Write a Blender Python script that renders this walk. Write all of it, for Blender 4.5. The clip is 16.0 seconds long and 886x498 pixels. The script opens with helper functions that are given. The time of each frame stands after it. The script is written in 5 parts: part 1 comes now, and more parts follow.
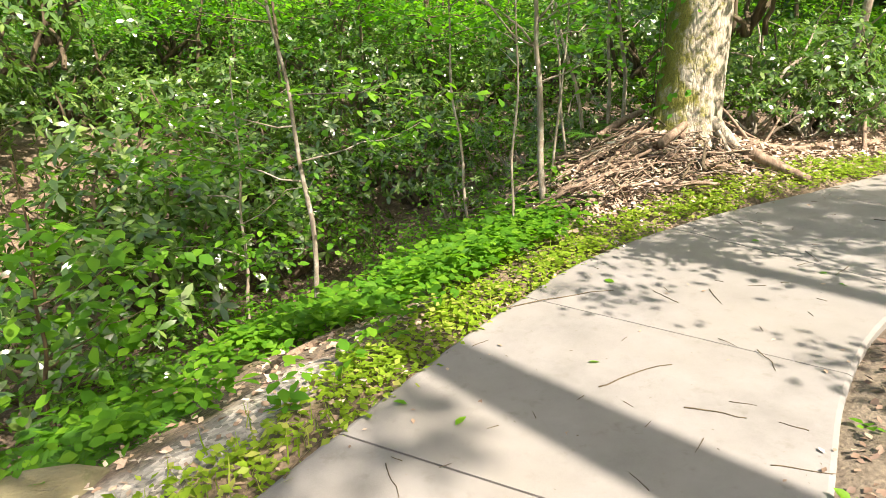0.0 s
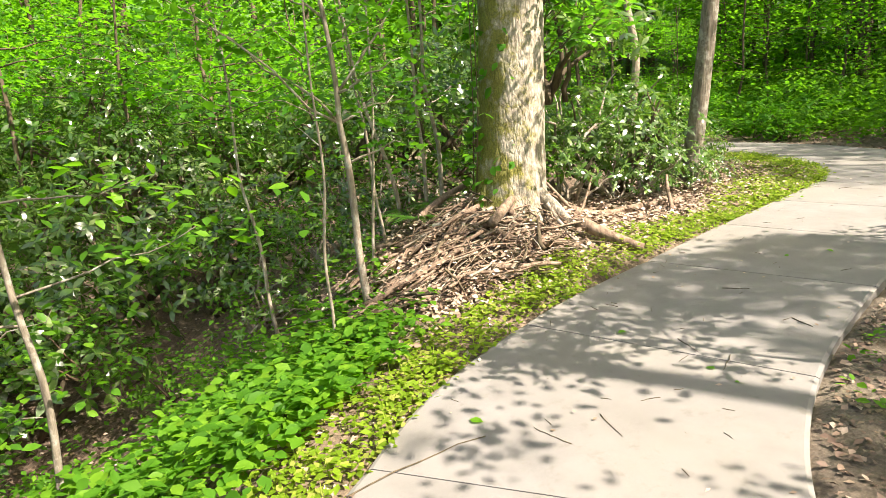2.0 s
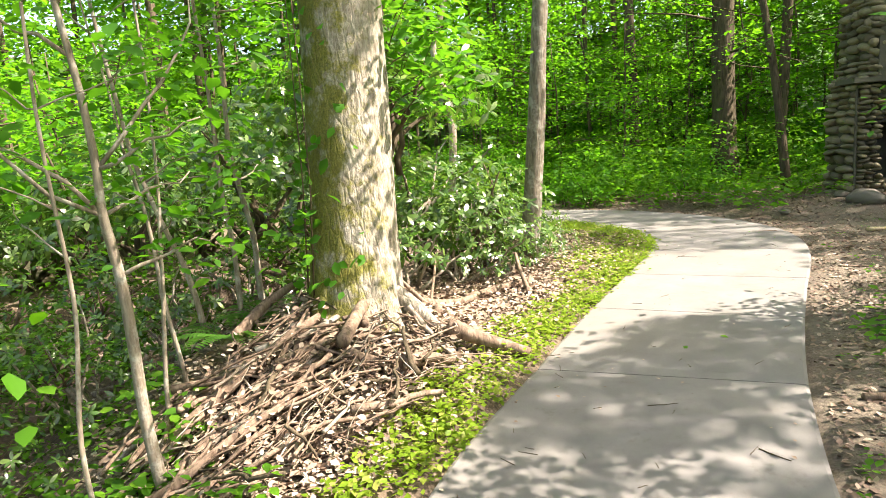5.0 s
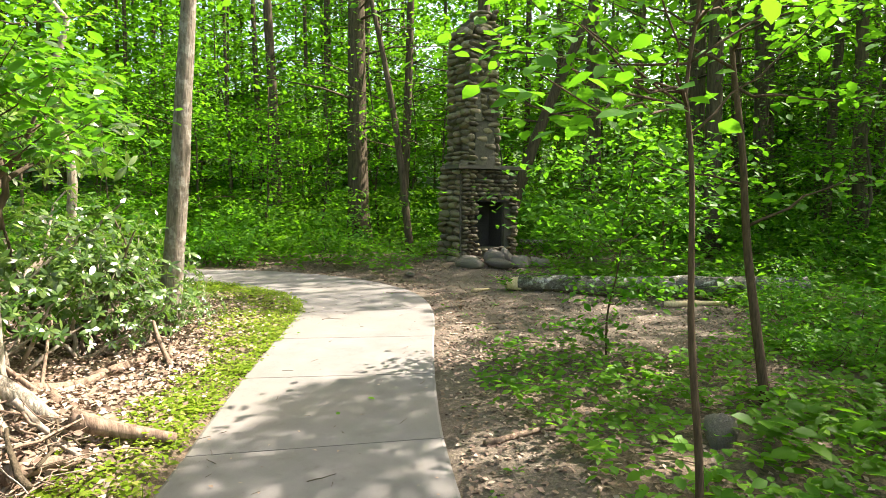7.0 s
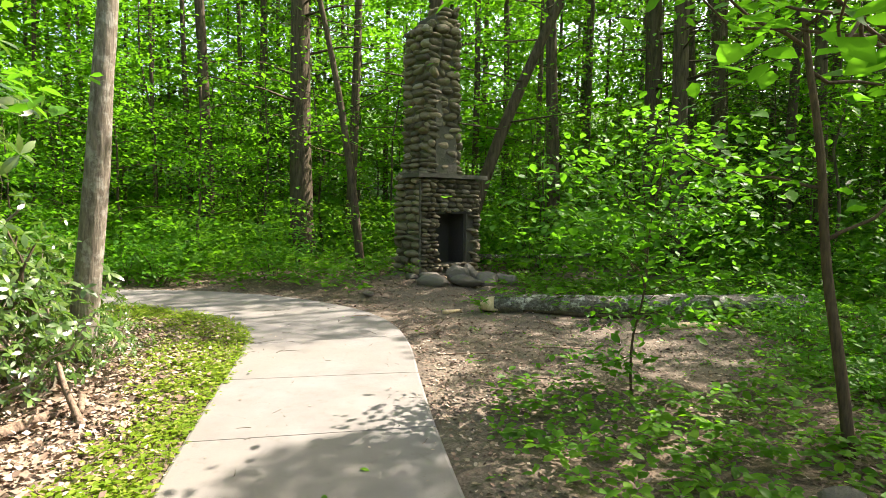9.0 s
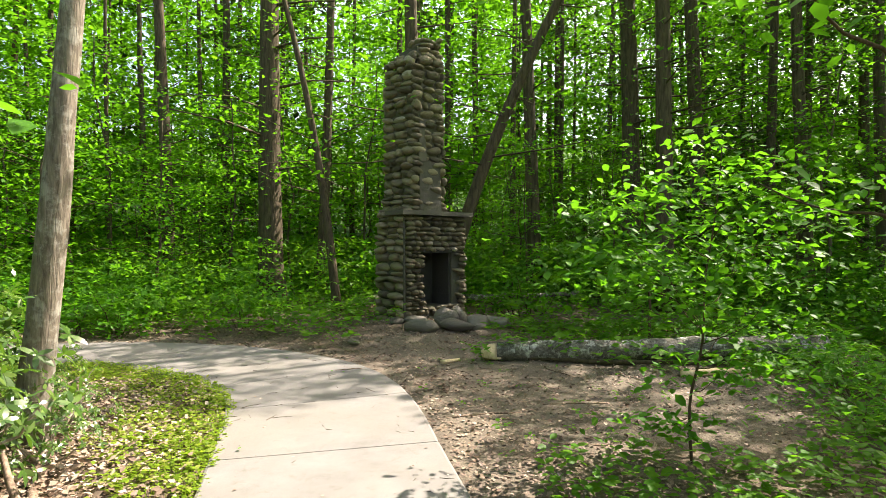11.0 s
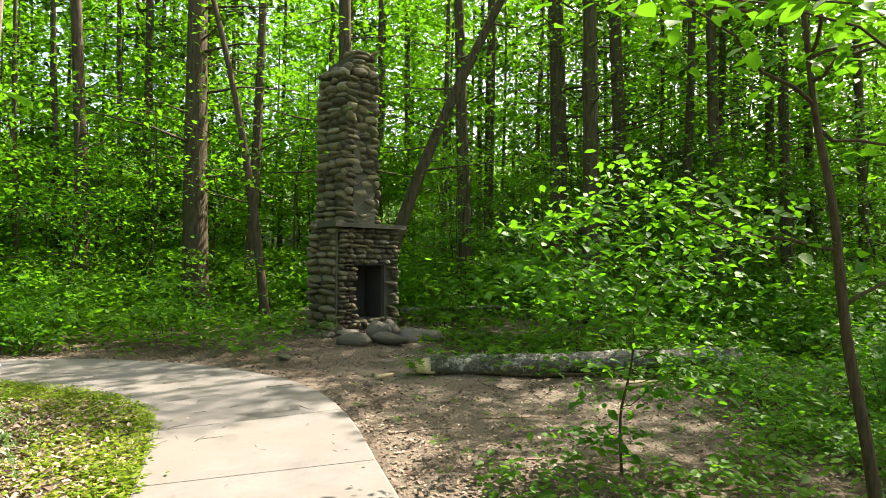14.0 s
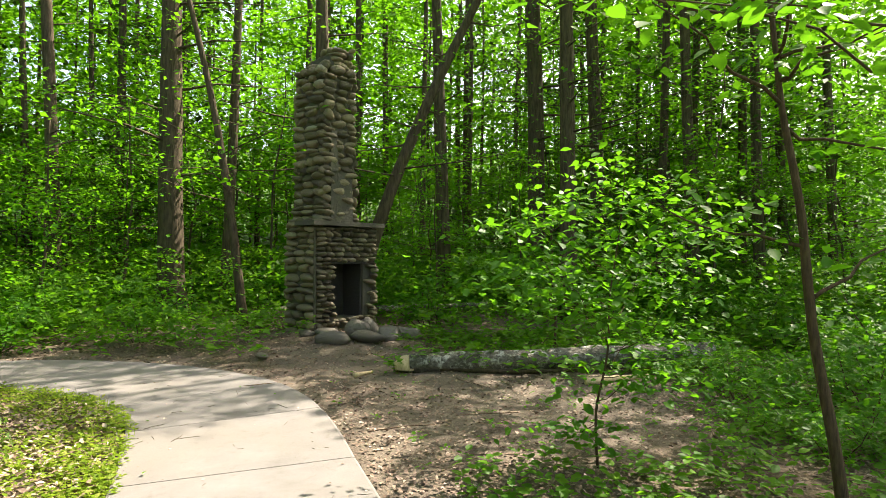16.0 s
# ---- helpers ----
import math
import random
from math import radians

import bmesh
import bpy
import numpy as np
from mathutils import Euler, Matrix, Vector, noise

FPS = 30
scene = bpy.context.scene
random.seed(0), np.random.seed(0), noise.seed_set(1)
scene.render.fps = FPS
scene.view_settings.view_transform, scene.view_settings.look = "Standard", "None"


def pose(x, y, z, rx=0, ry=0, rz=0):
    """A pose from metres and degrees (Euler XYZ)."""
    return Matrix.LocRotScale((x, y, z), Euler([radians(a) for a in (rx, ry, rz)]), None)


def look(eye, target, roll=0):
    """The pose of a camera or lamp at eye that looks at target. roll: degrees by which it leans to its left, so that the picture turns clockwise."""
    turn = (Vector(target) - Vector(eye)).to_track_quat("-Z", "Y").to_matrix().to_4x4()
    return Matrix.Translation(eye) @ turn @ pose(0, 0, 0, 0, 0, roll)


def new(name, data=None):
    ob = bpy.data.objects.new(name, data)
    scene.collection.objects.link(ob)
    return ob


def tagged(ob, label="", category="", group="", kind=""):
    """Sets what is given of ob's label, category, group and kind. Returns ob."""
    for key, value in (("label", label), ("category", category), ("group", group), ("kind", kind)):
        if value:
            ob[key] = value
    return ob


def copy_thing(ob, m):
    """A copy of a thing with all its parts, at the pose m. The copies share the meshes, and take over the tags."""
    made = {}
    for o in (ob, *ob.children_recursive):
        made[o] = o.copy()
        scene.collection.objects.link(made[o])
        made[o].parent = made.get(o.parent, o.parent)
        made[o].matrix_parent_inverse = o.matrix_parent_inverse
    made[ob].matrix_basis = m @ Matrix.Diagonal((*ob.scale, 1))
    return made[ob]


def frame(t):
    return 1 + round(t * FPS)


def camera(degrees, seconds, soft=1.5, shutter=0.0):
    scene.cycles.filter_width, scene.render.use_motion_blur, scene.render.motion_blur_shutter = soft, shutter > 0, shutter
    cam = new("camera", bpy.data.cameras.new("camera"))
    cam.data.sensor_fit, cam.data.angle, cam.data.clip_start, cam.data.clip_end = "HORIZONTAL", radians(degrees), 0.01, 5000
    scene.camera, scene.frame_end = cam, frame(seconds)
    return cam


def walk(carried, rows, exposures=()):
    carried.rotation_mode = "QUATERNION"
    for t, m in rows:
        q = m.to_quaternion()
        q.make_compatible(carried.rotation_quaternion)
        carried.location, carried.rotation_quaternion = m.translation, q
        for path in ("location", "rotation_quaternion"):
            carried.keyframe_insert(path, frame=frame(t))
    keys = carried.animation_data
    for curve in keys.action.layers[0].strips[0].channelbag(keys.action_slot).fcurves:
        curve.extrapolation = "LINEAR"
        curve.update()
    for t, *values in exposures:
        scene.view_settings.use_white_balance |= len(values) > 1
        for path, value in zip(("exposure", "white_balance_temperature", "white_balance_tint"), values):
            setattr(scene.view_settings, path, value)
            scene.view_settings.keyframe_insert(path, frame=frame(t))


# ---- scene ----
from collections import defaultdict

# camera and walk
cam = camera(70.5, 16.0, soft=0.8)
METRES, EYE, TILT, LEAN, TURN = 5.2, 1.46, -19.0, 2.0, 0.0
ROWS = [
    (0.0, 0.0, 0.0, 0.0, 0.0, 0.0, 0.0),
    (0.5, 0.0097, 0.0471, 0.0188, -4.94, 2.57, 2.43),
    (1.0, 0.0043, 0.0876, 0.0357, -13.33, 4.27, 5.25),
    (1.5, 0.0142, 0.134, 0.0474, -16.23, 4.93, 6.74),
    (2.0, 0.0182, 0.1969, 0.0654, -16.56, 5.24, 7.3),
    (2.5, 0.0117, 0.249, 0.0875, -19.5, 6.36, 8.3),
    (3.0, 0.0264, 0.3062, 0.1073, -21.96, 7.53, 8.45),
    (5.5, 0.0724, 0.4516, 0.1685, -44.4, 8.13, 16.47),
    (6.0, 0.0717, 0.454, 0.1774, -59.09, 5.04, 18.13),
    (6.5, 0.0656, 0.4509, 0.1823, -64.94, 4.61, 17.29),
    (7.0, 0.0686, 0.4588, 0.1849, -67.27, 4.5, 16.66),
    (7.5, 0.1109, 0.4851, 0.1848, -69.22, 4.27, 16.14),
    (8.0, 0.1459, 0.5344, 0.2001, -70.49, 4.21, 16.05),
    (8.5, 0.1809, 0.5795, 0.2197, -72.63, 3.7, 17.06),
    (9.0, 0.2409, 0.6204, 0.2349, -73.7, 3.92, 17.19),
    (9.5, 0.2779, 0.6644, 0.2529, -74.27, 4.47, 17.45),
    (10.0, 0.3212, 0.7003, 0.2706, -75.8, 4.97, 17.49),
    (12.5, 0.3589, 0.7489, 0.298, -79.85, 6.62, 20.34),
    (13.0, 0.352, 0.7486, 0.2975, -81.88, 5.73, 20.04),
    (13.5, 0.3471, 0.7518, 0.3026, -83.44, 5.11, 18.96),
    (14.0, 0.3434, 0.7509, 0.3061, -84.55, 4.76, 18.33),
    (14.5, 0.3435, 0.7489, 0.3047, -85.26, 4.47, 18.63),
    (15.0, 0.3422, 0.75, 0.3045, -85.7, 4.29, 18.76),
    (15.5, 0.3408, 0.7497, 0.304, -86.16, 4.1, 18.89),
    (16.0, 0.3379, 0.7491, 0.304, -86.55, 3.96, 18.72),
]
walk(cam, [(t, pose(0, 0, EYE, TILT, LEAN, TURN) @ pose(METRES * x, METRES * y, METRES * z, 90 + pitch, roll, yaw)) for t, x, y, z, yaw, pitch, roll in ROWS],
     exposures=[(0.0, 1.82, 7700, 12), (3.2, 1.95, 7700, 13), (5.3, 2.1, 7500, 14), (7.5, 2.0, 7500, 14), (10.2, 1.86, 7500, 14), (12.3, 1.83, 7800, 12), (16.0, 1.81, 7800, 12)])

# ---- light: sun high in the south-east, sky overhead ----
SUN_AZ = (0.70, -0.714)          # towards the sun, in plan
SUN_EL = radians(50)
sun_dir = Vector((SUN_AZ[0] * math.cos(SUN_EL), SUN_AZ[1] * math.cos(SUN_EL), math.sin(SUN_EL))).normalized()
world = bpy.data.worlds.new("world")
scene.world = world
world.use_nodes = True
wn = world.node_tree.nodes
sky = wn.new("ShaderNodeTexSky")
sky.sky_type = "NISHITA"
sky.sun_disc = False
sky.dust_density, sky.ozone_density = 3.5, 0.4
sky.sun_elevation = SUN_EL
sky.sun_rotation = math.atan2(sun_dir.x, sun_dir.y)
world.node_tree.links.new(sky.outputs[0], wn["Background"].inputs["Color"])
wn["Background"].inputs["Strength"].default_value = 0.125
sun = new("sun", bpy.data.lights.new("sun", "SUN"))
sun.data.energy, sun.data.angle, sun.data.color = 5.0, radians(0.55), (1.0, 0.98, 0.965)
sun.matrix_world = look(tuple(sun_dir * 40), (0, 0, 0))

# ---- materials ----
def material(name):
    m = bpy.data.materials.new(name)
    m.use_nodes = True
    return m, m.node_tree.nodes, m.node_tree.links, m.node_tree.nodes["Principled BSDF"]


def node(nodes, kind, **inputs):
    n = nodes.new("ShaderNode" + kind)
    for k, v in inputs.items():
        n.inputs[k.replace("_", " ")].default_value = v
    return n


def ramp(nodes, links, source, stops):
    r = nodes.new("ShaderNodeValToRGB")
    while len(r.color_ramp.elements) < len(stops):
        r.color_ramp.elements.new(0.5)
    for e, (p, c) in zip(r.color_ramp.elements, stops):
        e.position, e.color = p, (*c, 1)
    links.new(source, r.inputs[0])
    return r.outputs[0]


def mix(nodes, links, fac, a, b, mode="MIX"):
    n = nodes.new("ShaderNodeMix")
    n.data_type, n.blend_type = "RGBA", mode
    for sock, v in ((n.inputs[0], fac), (n.inputs[6], a), (n.inputs[7], b)):
        if isinstance(v, (float, int)):
            sock.default_value = v
        elif isinstance(v, tuple):
            sock.default_value = (*v, 1)
        else:
            links.new(v, sock)
    return n.outputs[2]


def bump(nodes, links, height, bsdf, strength=0.5, distance=0.02):
    b = node(nodes, "Bump", Strength=strength, Distance=distance)
    links.new(height, b.inputs["Height"])
    links.new(b.outputs[0], bsdf.inputs["Normal"])


def noise_tex(nodes, links, scale, detail=6.0, rough=0.6, vector=None):
    n = node(nodes, "TexNoise", Scale=scale, Detail=detail, Roughness=rough)
    links.new(vector if vector else nodes.new("ShaderNodeTexCoord").outputs["Object"], n.inputs["Vector"])
    return n.outputs["Fac"]


def leaf_material(name, stops, translucent, gloss=0.5, share=0.45, shine=0.16):
    m, nodes, links, p = material(name)
    geo = nodes.new("ShaderNodeNewGeometry")
    col = ramp(nodes, links, geo.outputs["Random Per Island"], stops)
    patch = noise_tex(nodes, links, 0.7, 3)
    col = mix(nodes, links, patch, col, mix(nodes, links, 0.5, col, (0.035, 0.07, 0.012)))
    links.new(col, p.inputs["Base Color"])
    p.inputs["Roughness"].default_value = gloss
    p.inputs["Specular IOR Level"].default_value = shine
    tr = nodes.new("ShaderNodeBsdfTranslucent")
    links.new(mix(nodes, links, 0.55, col, translucent), tr.inputs["Color"])
    ms = node(nodes, "MixShader", Fac=share)
    links.new(p.outputs[0], ms.inputs[1])
    links.new(tr.outputs[0], ms.inputs[2])
    links.new(ms.outputs[0], nodes["Material Output"].inputs["Surface"])
    return m


LEAF_HERB = leaf_material("herb_leaf", [(0.0, (0.036, 0.125, 0.01)), (0.5, (0.068, 0.2, 0.014)), (1.0, (0.14, 0.29, 0.02))], (0.22, 0.58, 0.016), share=0.48)
LEAF_MAPLE = leaf_material("broad_leaf", [(0.0, (0.03, 0.125, 0.012)), (0.6, (0.053, 0.2, 0.017)), (1.0, (0.11, 0.29, 0.022))], (0.19, 0.56, 0.016), share=0.5)
LEAF_FOREST = leaf_material("forest_leaf", [(0.0, (0.024, 0.12, 0.01)), (0.6, (0.046, 0.2, 0.014)), (1.0, (0.1, 0.3, 0.018))], (0.22, 0.6, 0.016), share=0.58)
LEAF_RHODO = leaf_material("leathery_leaf", [(0.0, (0.03, 0.075, 0.014)), (0.7, (0.06, 0.12, 0.024)), (1.0, (0.16, 0.23, 0.055))], (0.19, 0.42, 0.025), gloss=0.24, share=0.25, shine=0.75)
LEAF_PINE = leaf_material("needle_leaf", [(0.0, (0.025, 0.06, 0.015)), (1.0, (0.055, 0.11, 0.025))], (0.08, 0.18, 0.02), share=0.25)
LEAF_FERN = leaf_material("fern_leaf", [(0.0, (0.05, 0.15, 0.02)), (1.0, (0.08, 0.22, 0.03))], (0.2, 0.45, 0.03))
GRASS = leaf_material("grass_blade", [(0.0, (0.11, 0.19, 0.012)), (0.7, (0.2, 0.31, 0.022)), (1.0, (0.38, 0.36, 0.1))], (0.38, 0.55, 0.04))


def litter_material(name, stops):
    m, nodes, links, p = material(name)
    geo = nodes.new("ShaderNodeNewGeometry")
    col = ramp(nodes, links, geo.outputs["Random Per Island"],
               stops)
    links.new(mix(nodes, links, noise_tex(nodes, links, 60), col, mix(nodes, links, 0.6, col, (0.1, 0.06, 0.04))), p.inputs["Base Color"])
    p.inputs["Roughness"].default_value = 0.7
    return m


LITTER = litter_material("dead_leaf", [(0.0, (0.12, 0.073, 0.047)), (0.35, (0.29, 0.2, 0.135)), (0.75, (0.43, 0.325, 0.24)), (1.0, (0.58, 0.49, 0.4))])
TRODDEN = litter_material("trodden_leaf", [(0.0, (0.08, 0.048, 0.032)), (0.4, (0.17, 0.105, 0.07)), (0.8, (0.29, 0.2, 0.14)), (1.0, (0.46, 0.37, 0.29))])


def bark_material(name, dark, light, moss=0.0, stretch=0.18, scale=14.0, depth=0.03, lichen=0.0, north=0.0):
    m, nodes, links, p = material(name)
    tc = nodes.new("ShaderNodeTexCoord")
    mp = nodes.new("ShaderNodeMapping")
    mp.inputs["Scale"].default_value = (1, 1, stretch)
    links.new(tc.outputs["Object"], mp.inputs["Vector"])
    furrow = noise_tex(nodes, links, scale, 8, 0.65, mp.outputs[0])
    plates = node(nodes, "TexVoronoi", Scale=scale * 0.9)
    plates.feature = "DISTANCE_TO_EDGE"
    links.new(mp.outputs[0], plates.inputs["Vector"])
    col = ramp(nodes, links, furrow, [(0.3, dark), (0.7, light)])
    stain = noise_tex(nodes, links, 2.2, 4)
    col = mix(nodes, links, stain, col, mix(nodes, links, 0.4, col, dark))
    if lichen:
        spots = ramp(nodes, links, noise_tex(nodes, links, 9, 5, 0.7), [(0.5, (0, 0, 0)), (0.62, (lichen,) * 3)])
        col = mix(nodes, links, spots, col, (0.5, 0.5, 0.44))
    if moss:
        side = node(nodes, "VectorMath")             # moss grows thicker on the shaded side of the trunk
        side.operation = "DOT_PRODUCT"
        links.new(tc.outputs["Object"], side.inputs[0])
        side.inputs[1].default_value = (-0.9 * north, 0.35 * north, 0)
        amount = node(nodes, "Math")
        links.new(noise_tex(nodes, links, 4.5, 9, 0.75), amount.inputs[0])
        links.new(side.outputs["Value"], amount.inputs[1])
        green = ramp(nodes, links, amount.outputs[0], [(0.45, (0, 0, 0)), (0.56, (moss,) * 3)])
        tuft = ramp(nodes, links, noise_tex(nodes, links, 70, 4, 0.7), [(0.3, (0.07, 0.07, 0.012)), (0.7, (0.23, 0.21, 0.035))])
        col = mix(nodes, links, green, col, tuft)
    links.new(col, p.inputs["Base Color"])
    p.inputs["Roughness"].default_value = 0.9
    p.inputs["Specular IOR Level"].default_value = 0.15
    h = node(nodes, "Math")
    h.operation = "MULTIPLY"
    links.new(furrow, h.inputs[0])
    links.new(ramp(nodes, links, plates.outputs["Distance"], [(0.0, (0.6,) * 3), (0.2, (1,) * 3)]), h.inputs[1])
    bump(nodes, links, h.outputs[0], p, 0.8, depth)
    return m


BARK_BIG = bark_material("mossy_bark", (0.15, 0.12, 0.085), (0.5, 0.45, 0.37), moss=0.9, stretch=0.4, scale=24, depth=0.035, north=0.42)
BARK_SLIM = bark_material("brown_grey_bark", (0.065, 0.053, 0.04), (0.29, 0.245, 0.19), scale=30, depth=0.012, lichen=0.3)
BARK_SAPLING = bark_material("sapling_bark", (0.045, 0.031, 0.02), (0.14, 0.092, 0.055), scale=45, depth=0.008)
BARK_PALE = bark_material("pale_stem_bark", (0.13, 0.1, 0.072), (0.36, 0.3, 0.235), scale=45, depth=0.005, lichen=0.4)
BARK_FOREST = bark_material("forest_bark", (0.04, 0.031, 0.02), (0.15, 0.115, 0.074), scale=16, depth=0.03)
BARK_LOG = bark_material("lichened_log_bark", (0.05, 0.043, 0.034), (0.24, 0.22, 0.185), scale=22, stretch=1.6, depth=0.03, lichen=0.75)
DEADWOOD = bark_material("dead_wood", (0.06, 0.038, 0.026), (0.36, 0.26, 0.19), scale=30, depth=0.008)
FRESHWOOD = bark_material("split_wood", (0.45, 0.33, 0.18), (0.75, 0.6, 0.4), scale=40, depth=0.004)


def concrete_material():
    m, nodes, links, p = material("concrete")
    fine = noise_tex(nodes, links, 260, 4, 0.7)
    mottled = noise_tex(nodes, links, 2.6, 7, 0.65)
    stain = noise_tex(nodes, links, 0.8, 4, 0.55)
    col = ramp(nodes, links, mottled, [(0.3, (0.092, 0.084, 0.077)), (0.7, (0.158, 0.146, 0.14))])
    col = mix(nodes, links, ramp(nodes, links, stain, [(0.42, (0,) * 3), (0.68, (0.75,) * 3)]), col, (0.135, 0.12, 0.1))
    col = mix(nodes, links, 0.18, col, mix(nodes, links, fine, (0.06, 0.058, 0.05), (0.5, 0.48, 0.45)))
    spots = node(nodes, "TexVoronoi", Scale=16.0)
    links.new(nodes.new("ShaderNodeTexCoord").outputs["Object"], spots.inputs["Vector"])
    col = mix(nodes, links, ramp(nodes, links, spots.outputs["Distance"], [(0.04, (0.7,) * 3), (0.09, (0,) * 3)]), col, (0.14, 0.12, 0.1))
    blots = noise_tex(nodes, links, 9.0, 8, 0.72)
    col = mix(nodes, links, ramp(nodes, links, blots, [(0.56, (0,) * 3), (0.7, (0.55,) * 3)]), col, (0.1, 0.088, 0.07))
    links.new(col, p.inputs["Base Color"])
    p.inputs["Roughness"].default_value = 0.85
    bump(nodes, links, fine, p, 0.25, 0.004)
    return m


CONCRETE = concrete_material()


def ground_material():
    """Soil with leaf crumbs; the attribute 'bare' says where feet have worn it to pale dirt, 'gravel' where stones lie."""
    m, nodes, links, p = material("forest_soil")
    crumbs = node(nodes, "TexVoronoi", Scale=38.0)
    links.new(nodes.new("ShaderNodeTexCoord").outputs["Object"], crumbs.inputs["Vector"])
    big = noise_tex(nodes, links, 1.6, 6)
    fine = noise_tex(nodes, links, 55, 6, 0.7)
    soil = ramp(nodes, links, fine, [(0.3, (0.045, 0.032, 0.022)), (0.7, (0.14, 0.1, 0.068))])
    soil = mix(nodes, links, 0.4, soil, ramp(nodes, links, crumbs.outputs["Color"], [(0.2, (0.06, 0.04, 0.025)), (0.9, (0.26, 0.18, 0.12))]))
    dirt = ramp(nodes, links, fine, [(0.3, (0.06, 0.046, 0.032)), (0.7, (0.178, 0.143, 0.102))])
    dirt = mix(nodes, links, ramp(nodes, links, big, [(0.4, (0,) * 3), (0.7, (0.6,) * 3)]), dirt, (0.075, 0.053, 0.038))
    at = nodes.new("ShaderNodeAttribute")
    at.attribute_name = "wear"
    sep = nodes.new("ShaderNodeSeparateColor")
    links.new(at.outputs["Color"], sep.inputs[0])
    col = mix(nodes, links, sep.outputs[0], soil, dirt)
    stones = ramp(nodes, links, crumbs.outputs["Color"], [(0.1, (0.12, 0.11, 0.09)), (0.9, (0.34, 0.31, 0.27))])
    col = mix(nodes, links, sep.outputs[1], col, stones)
    green = ramp(nodes, links, fine, [(0.3, (0.02, 0.05, 0.01)), (0.7, (0.08, 0.17, 0.025))])
    col = mix(nodes, links, sep.outputs[2], col, green)
    links.new(col, p.inputs["Base Color"])
    p.inputs["Roughness"].default_value = 0.95
    h = mix(nodes, links, 0.5, fine, crumbs.outputs["Distance"])
    bump(nodes, links, h, p, 0.7, 0.02)
    return m


SOIL = ground_material()


def stone_material(name, stops, mossy=0.25):
    m, nodes, links, p = material(name)
    info = nodes.new("ShaderNodeObjectInfo")
    geo = nodes.new("ShaderNodeTexCoord")
    off = node(nodes, "VectorMath")
    links.new(geo.outputs["Object"], off.inputs[0])
    links.new(info.outputs["Random"], off.inputs[1])
    grain = noise_tex(nodes, links, 14, 8, 0.7, off.outputs[0])
    col = ramp(nodes, links, info.outputs["Random"], stops)
    col = mix(nodes, links, ramp(nodes, links, grain, [(0.3, (0,) * 3), (0.75, (0.65,) * 3)]), col, mix(nodes, links, 0.55, col, (0.06, 0.055, 0.045)))
    moss = ramp(nodes, links, noise_tex(nodes, links, 5, 6, 0.7), [(0.55, (0,) * 3), (0.7, (mossy,) * 3)])
    col = mix(nodes, links, moss, col, (0.12, 0.13, 0.05))
    links.new(col, p.inputs["Base Color"])
    p.inputs["Roughness"].default_value = 0.85
    bump(nodes, links, grain, p, 0.8, 0.04)
    return m


STONE = stone_material("river_stone", [(0.0, (0.095, 0.077, 0.047)), (0.5, (0.205, 0.165, 0.1)), (0.9, (0.32, 0.26, 0.16)), (1.0, (0.45, 0.4, 0.3))], 0.4)
BOULDER = stone_material("boulder", [(0.0, (0.12, 0.1, 0.08)), (1.0, (0.2, 0.175, 0.145))], 0.3)
MOSSROCK = stone_material("mossy_stone", [(0.0, (0.2, 0.18, 0.1)), (1.0, (0.26, 0.22, 0.12))], 0.9)
MORTAR = stone_material("mortar", [(0.0, (0.085, 0.075, 0.054)), (1.0, (0.11, 0.096, 0.07))], 0.4)
# near-black masonry for the hearth's back, lining and lintel
DARK_MASONRY = stone_material("dark_masonry", [(0.0, (0.035, 0.03, 0.027)), (1.0, (0.05, 0.045, 0.04))], 0.0)

# ---- geometry helpers ----
rng = np.random.default_rng(7)


def mesh_object(name, verts, faces, mat, parent=None, label="", smooth=True):
    me = bpy.data.meshes.new(name)
    verts = np.asarray(verts, dtype=np.float32)
    if isinstance(faces, np.ndarray):
        n, k = faces.shape
        me.vertices.add(len(verts))
        me.vertices.foreach_set("co", verts.ravel())
        me.loops.add(n * k)
        me.loops.foreach_set("vertex_index", faces.ravel().astype(np.int32))
        me.polygons.add(n)
        me.polygons.foreach_set("loop_start", np.arange(0, n * k, k, dtype=np.int32))
        me.update(calc_edges=True)
    else:
        me.from_pydata([tuple(v) for v in verts], [], faces)
    me.validate()
    me.materials.append(mat)
    if smooth:
        me.polygons.foreach_set("use_smooth", np.ones(len(me.polygons), dtype=bool))
    ob = new(name, me)
    if parent:
        ob.parent = parent
    if label:
        tagged(ob, label)
    return ob


def thing(name, x, y, z, label, category, group="", kind="", rz=0.0):
    ob = new(name)
    ob.matrix_basis = pose(x, y, z, 0, 0, rz)
    return tagged(ob, label, category, group, kind)


def unit(v):
    v = np.asarray(v, dtype=float)
    return v / np.maximum(np.linalg.norm(v, axis=-1, keepdims=True), 1e-9)


# leaf outlines: along +y from the stalk, width across x, a fold along the middle
BROAD = (np.array([(0, 0, 0), (0.3, 0.35, 0.05), (0.24, 0.7, 0.02), (0, 1, -0.08), (-0.24, 0.7, 0.02), (-0.3, 0.35, 0.05), (0, 0.45, -0.02)]),
         np.array([(0, 1, 6), (1, 2, 6), (2, 3, 6), (3, 4, 6), (4, 5, 6), (5, 0, 6)]))
NARROW = (np.array([(0, 0, 0), (0.13, 0.45, 0.03), (0, 1, -0.1), (-0.13, 0.45, 0.03), (0, 0.5, -0.02)]),
          np.array([(0, 1, 4), (1, 2, 4), (2, 3, 4), (3, 0, 4)]))
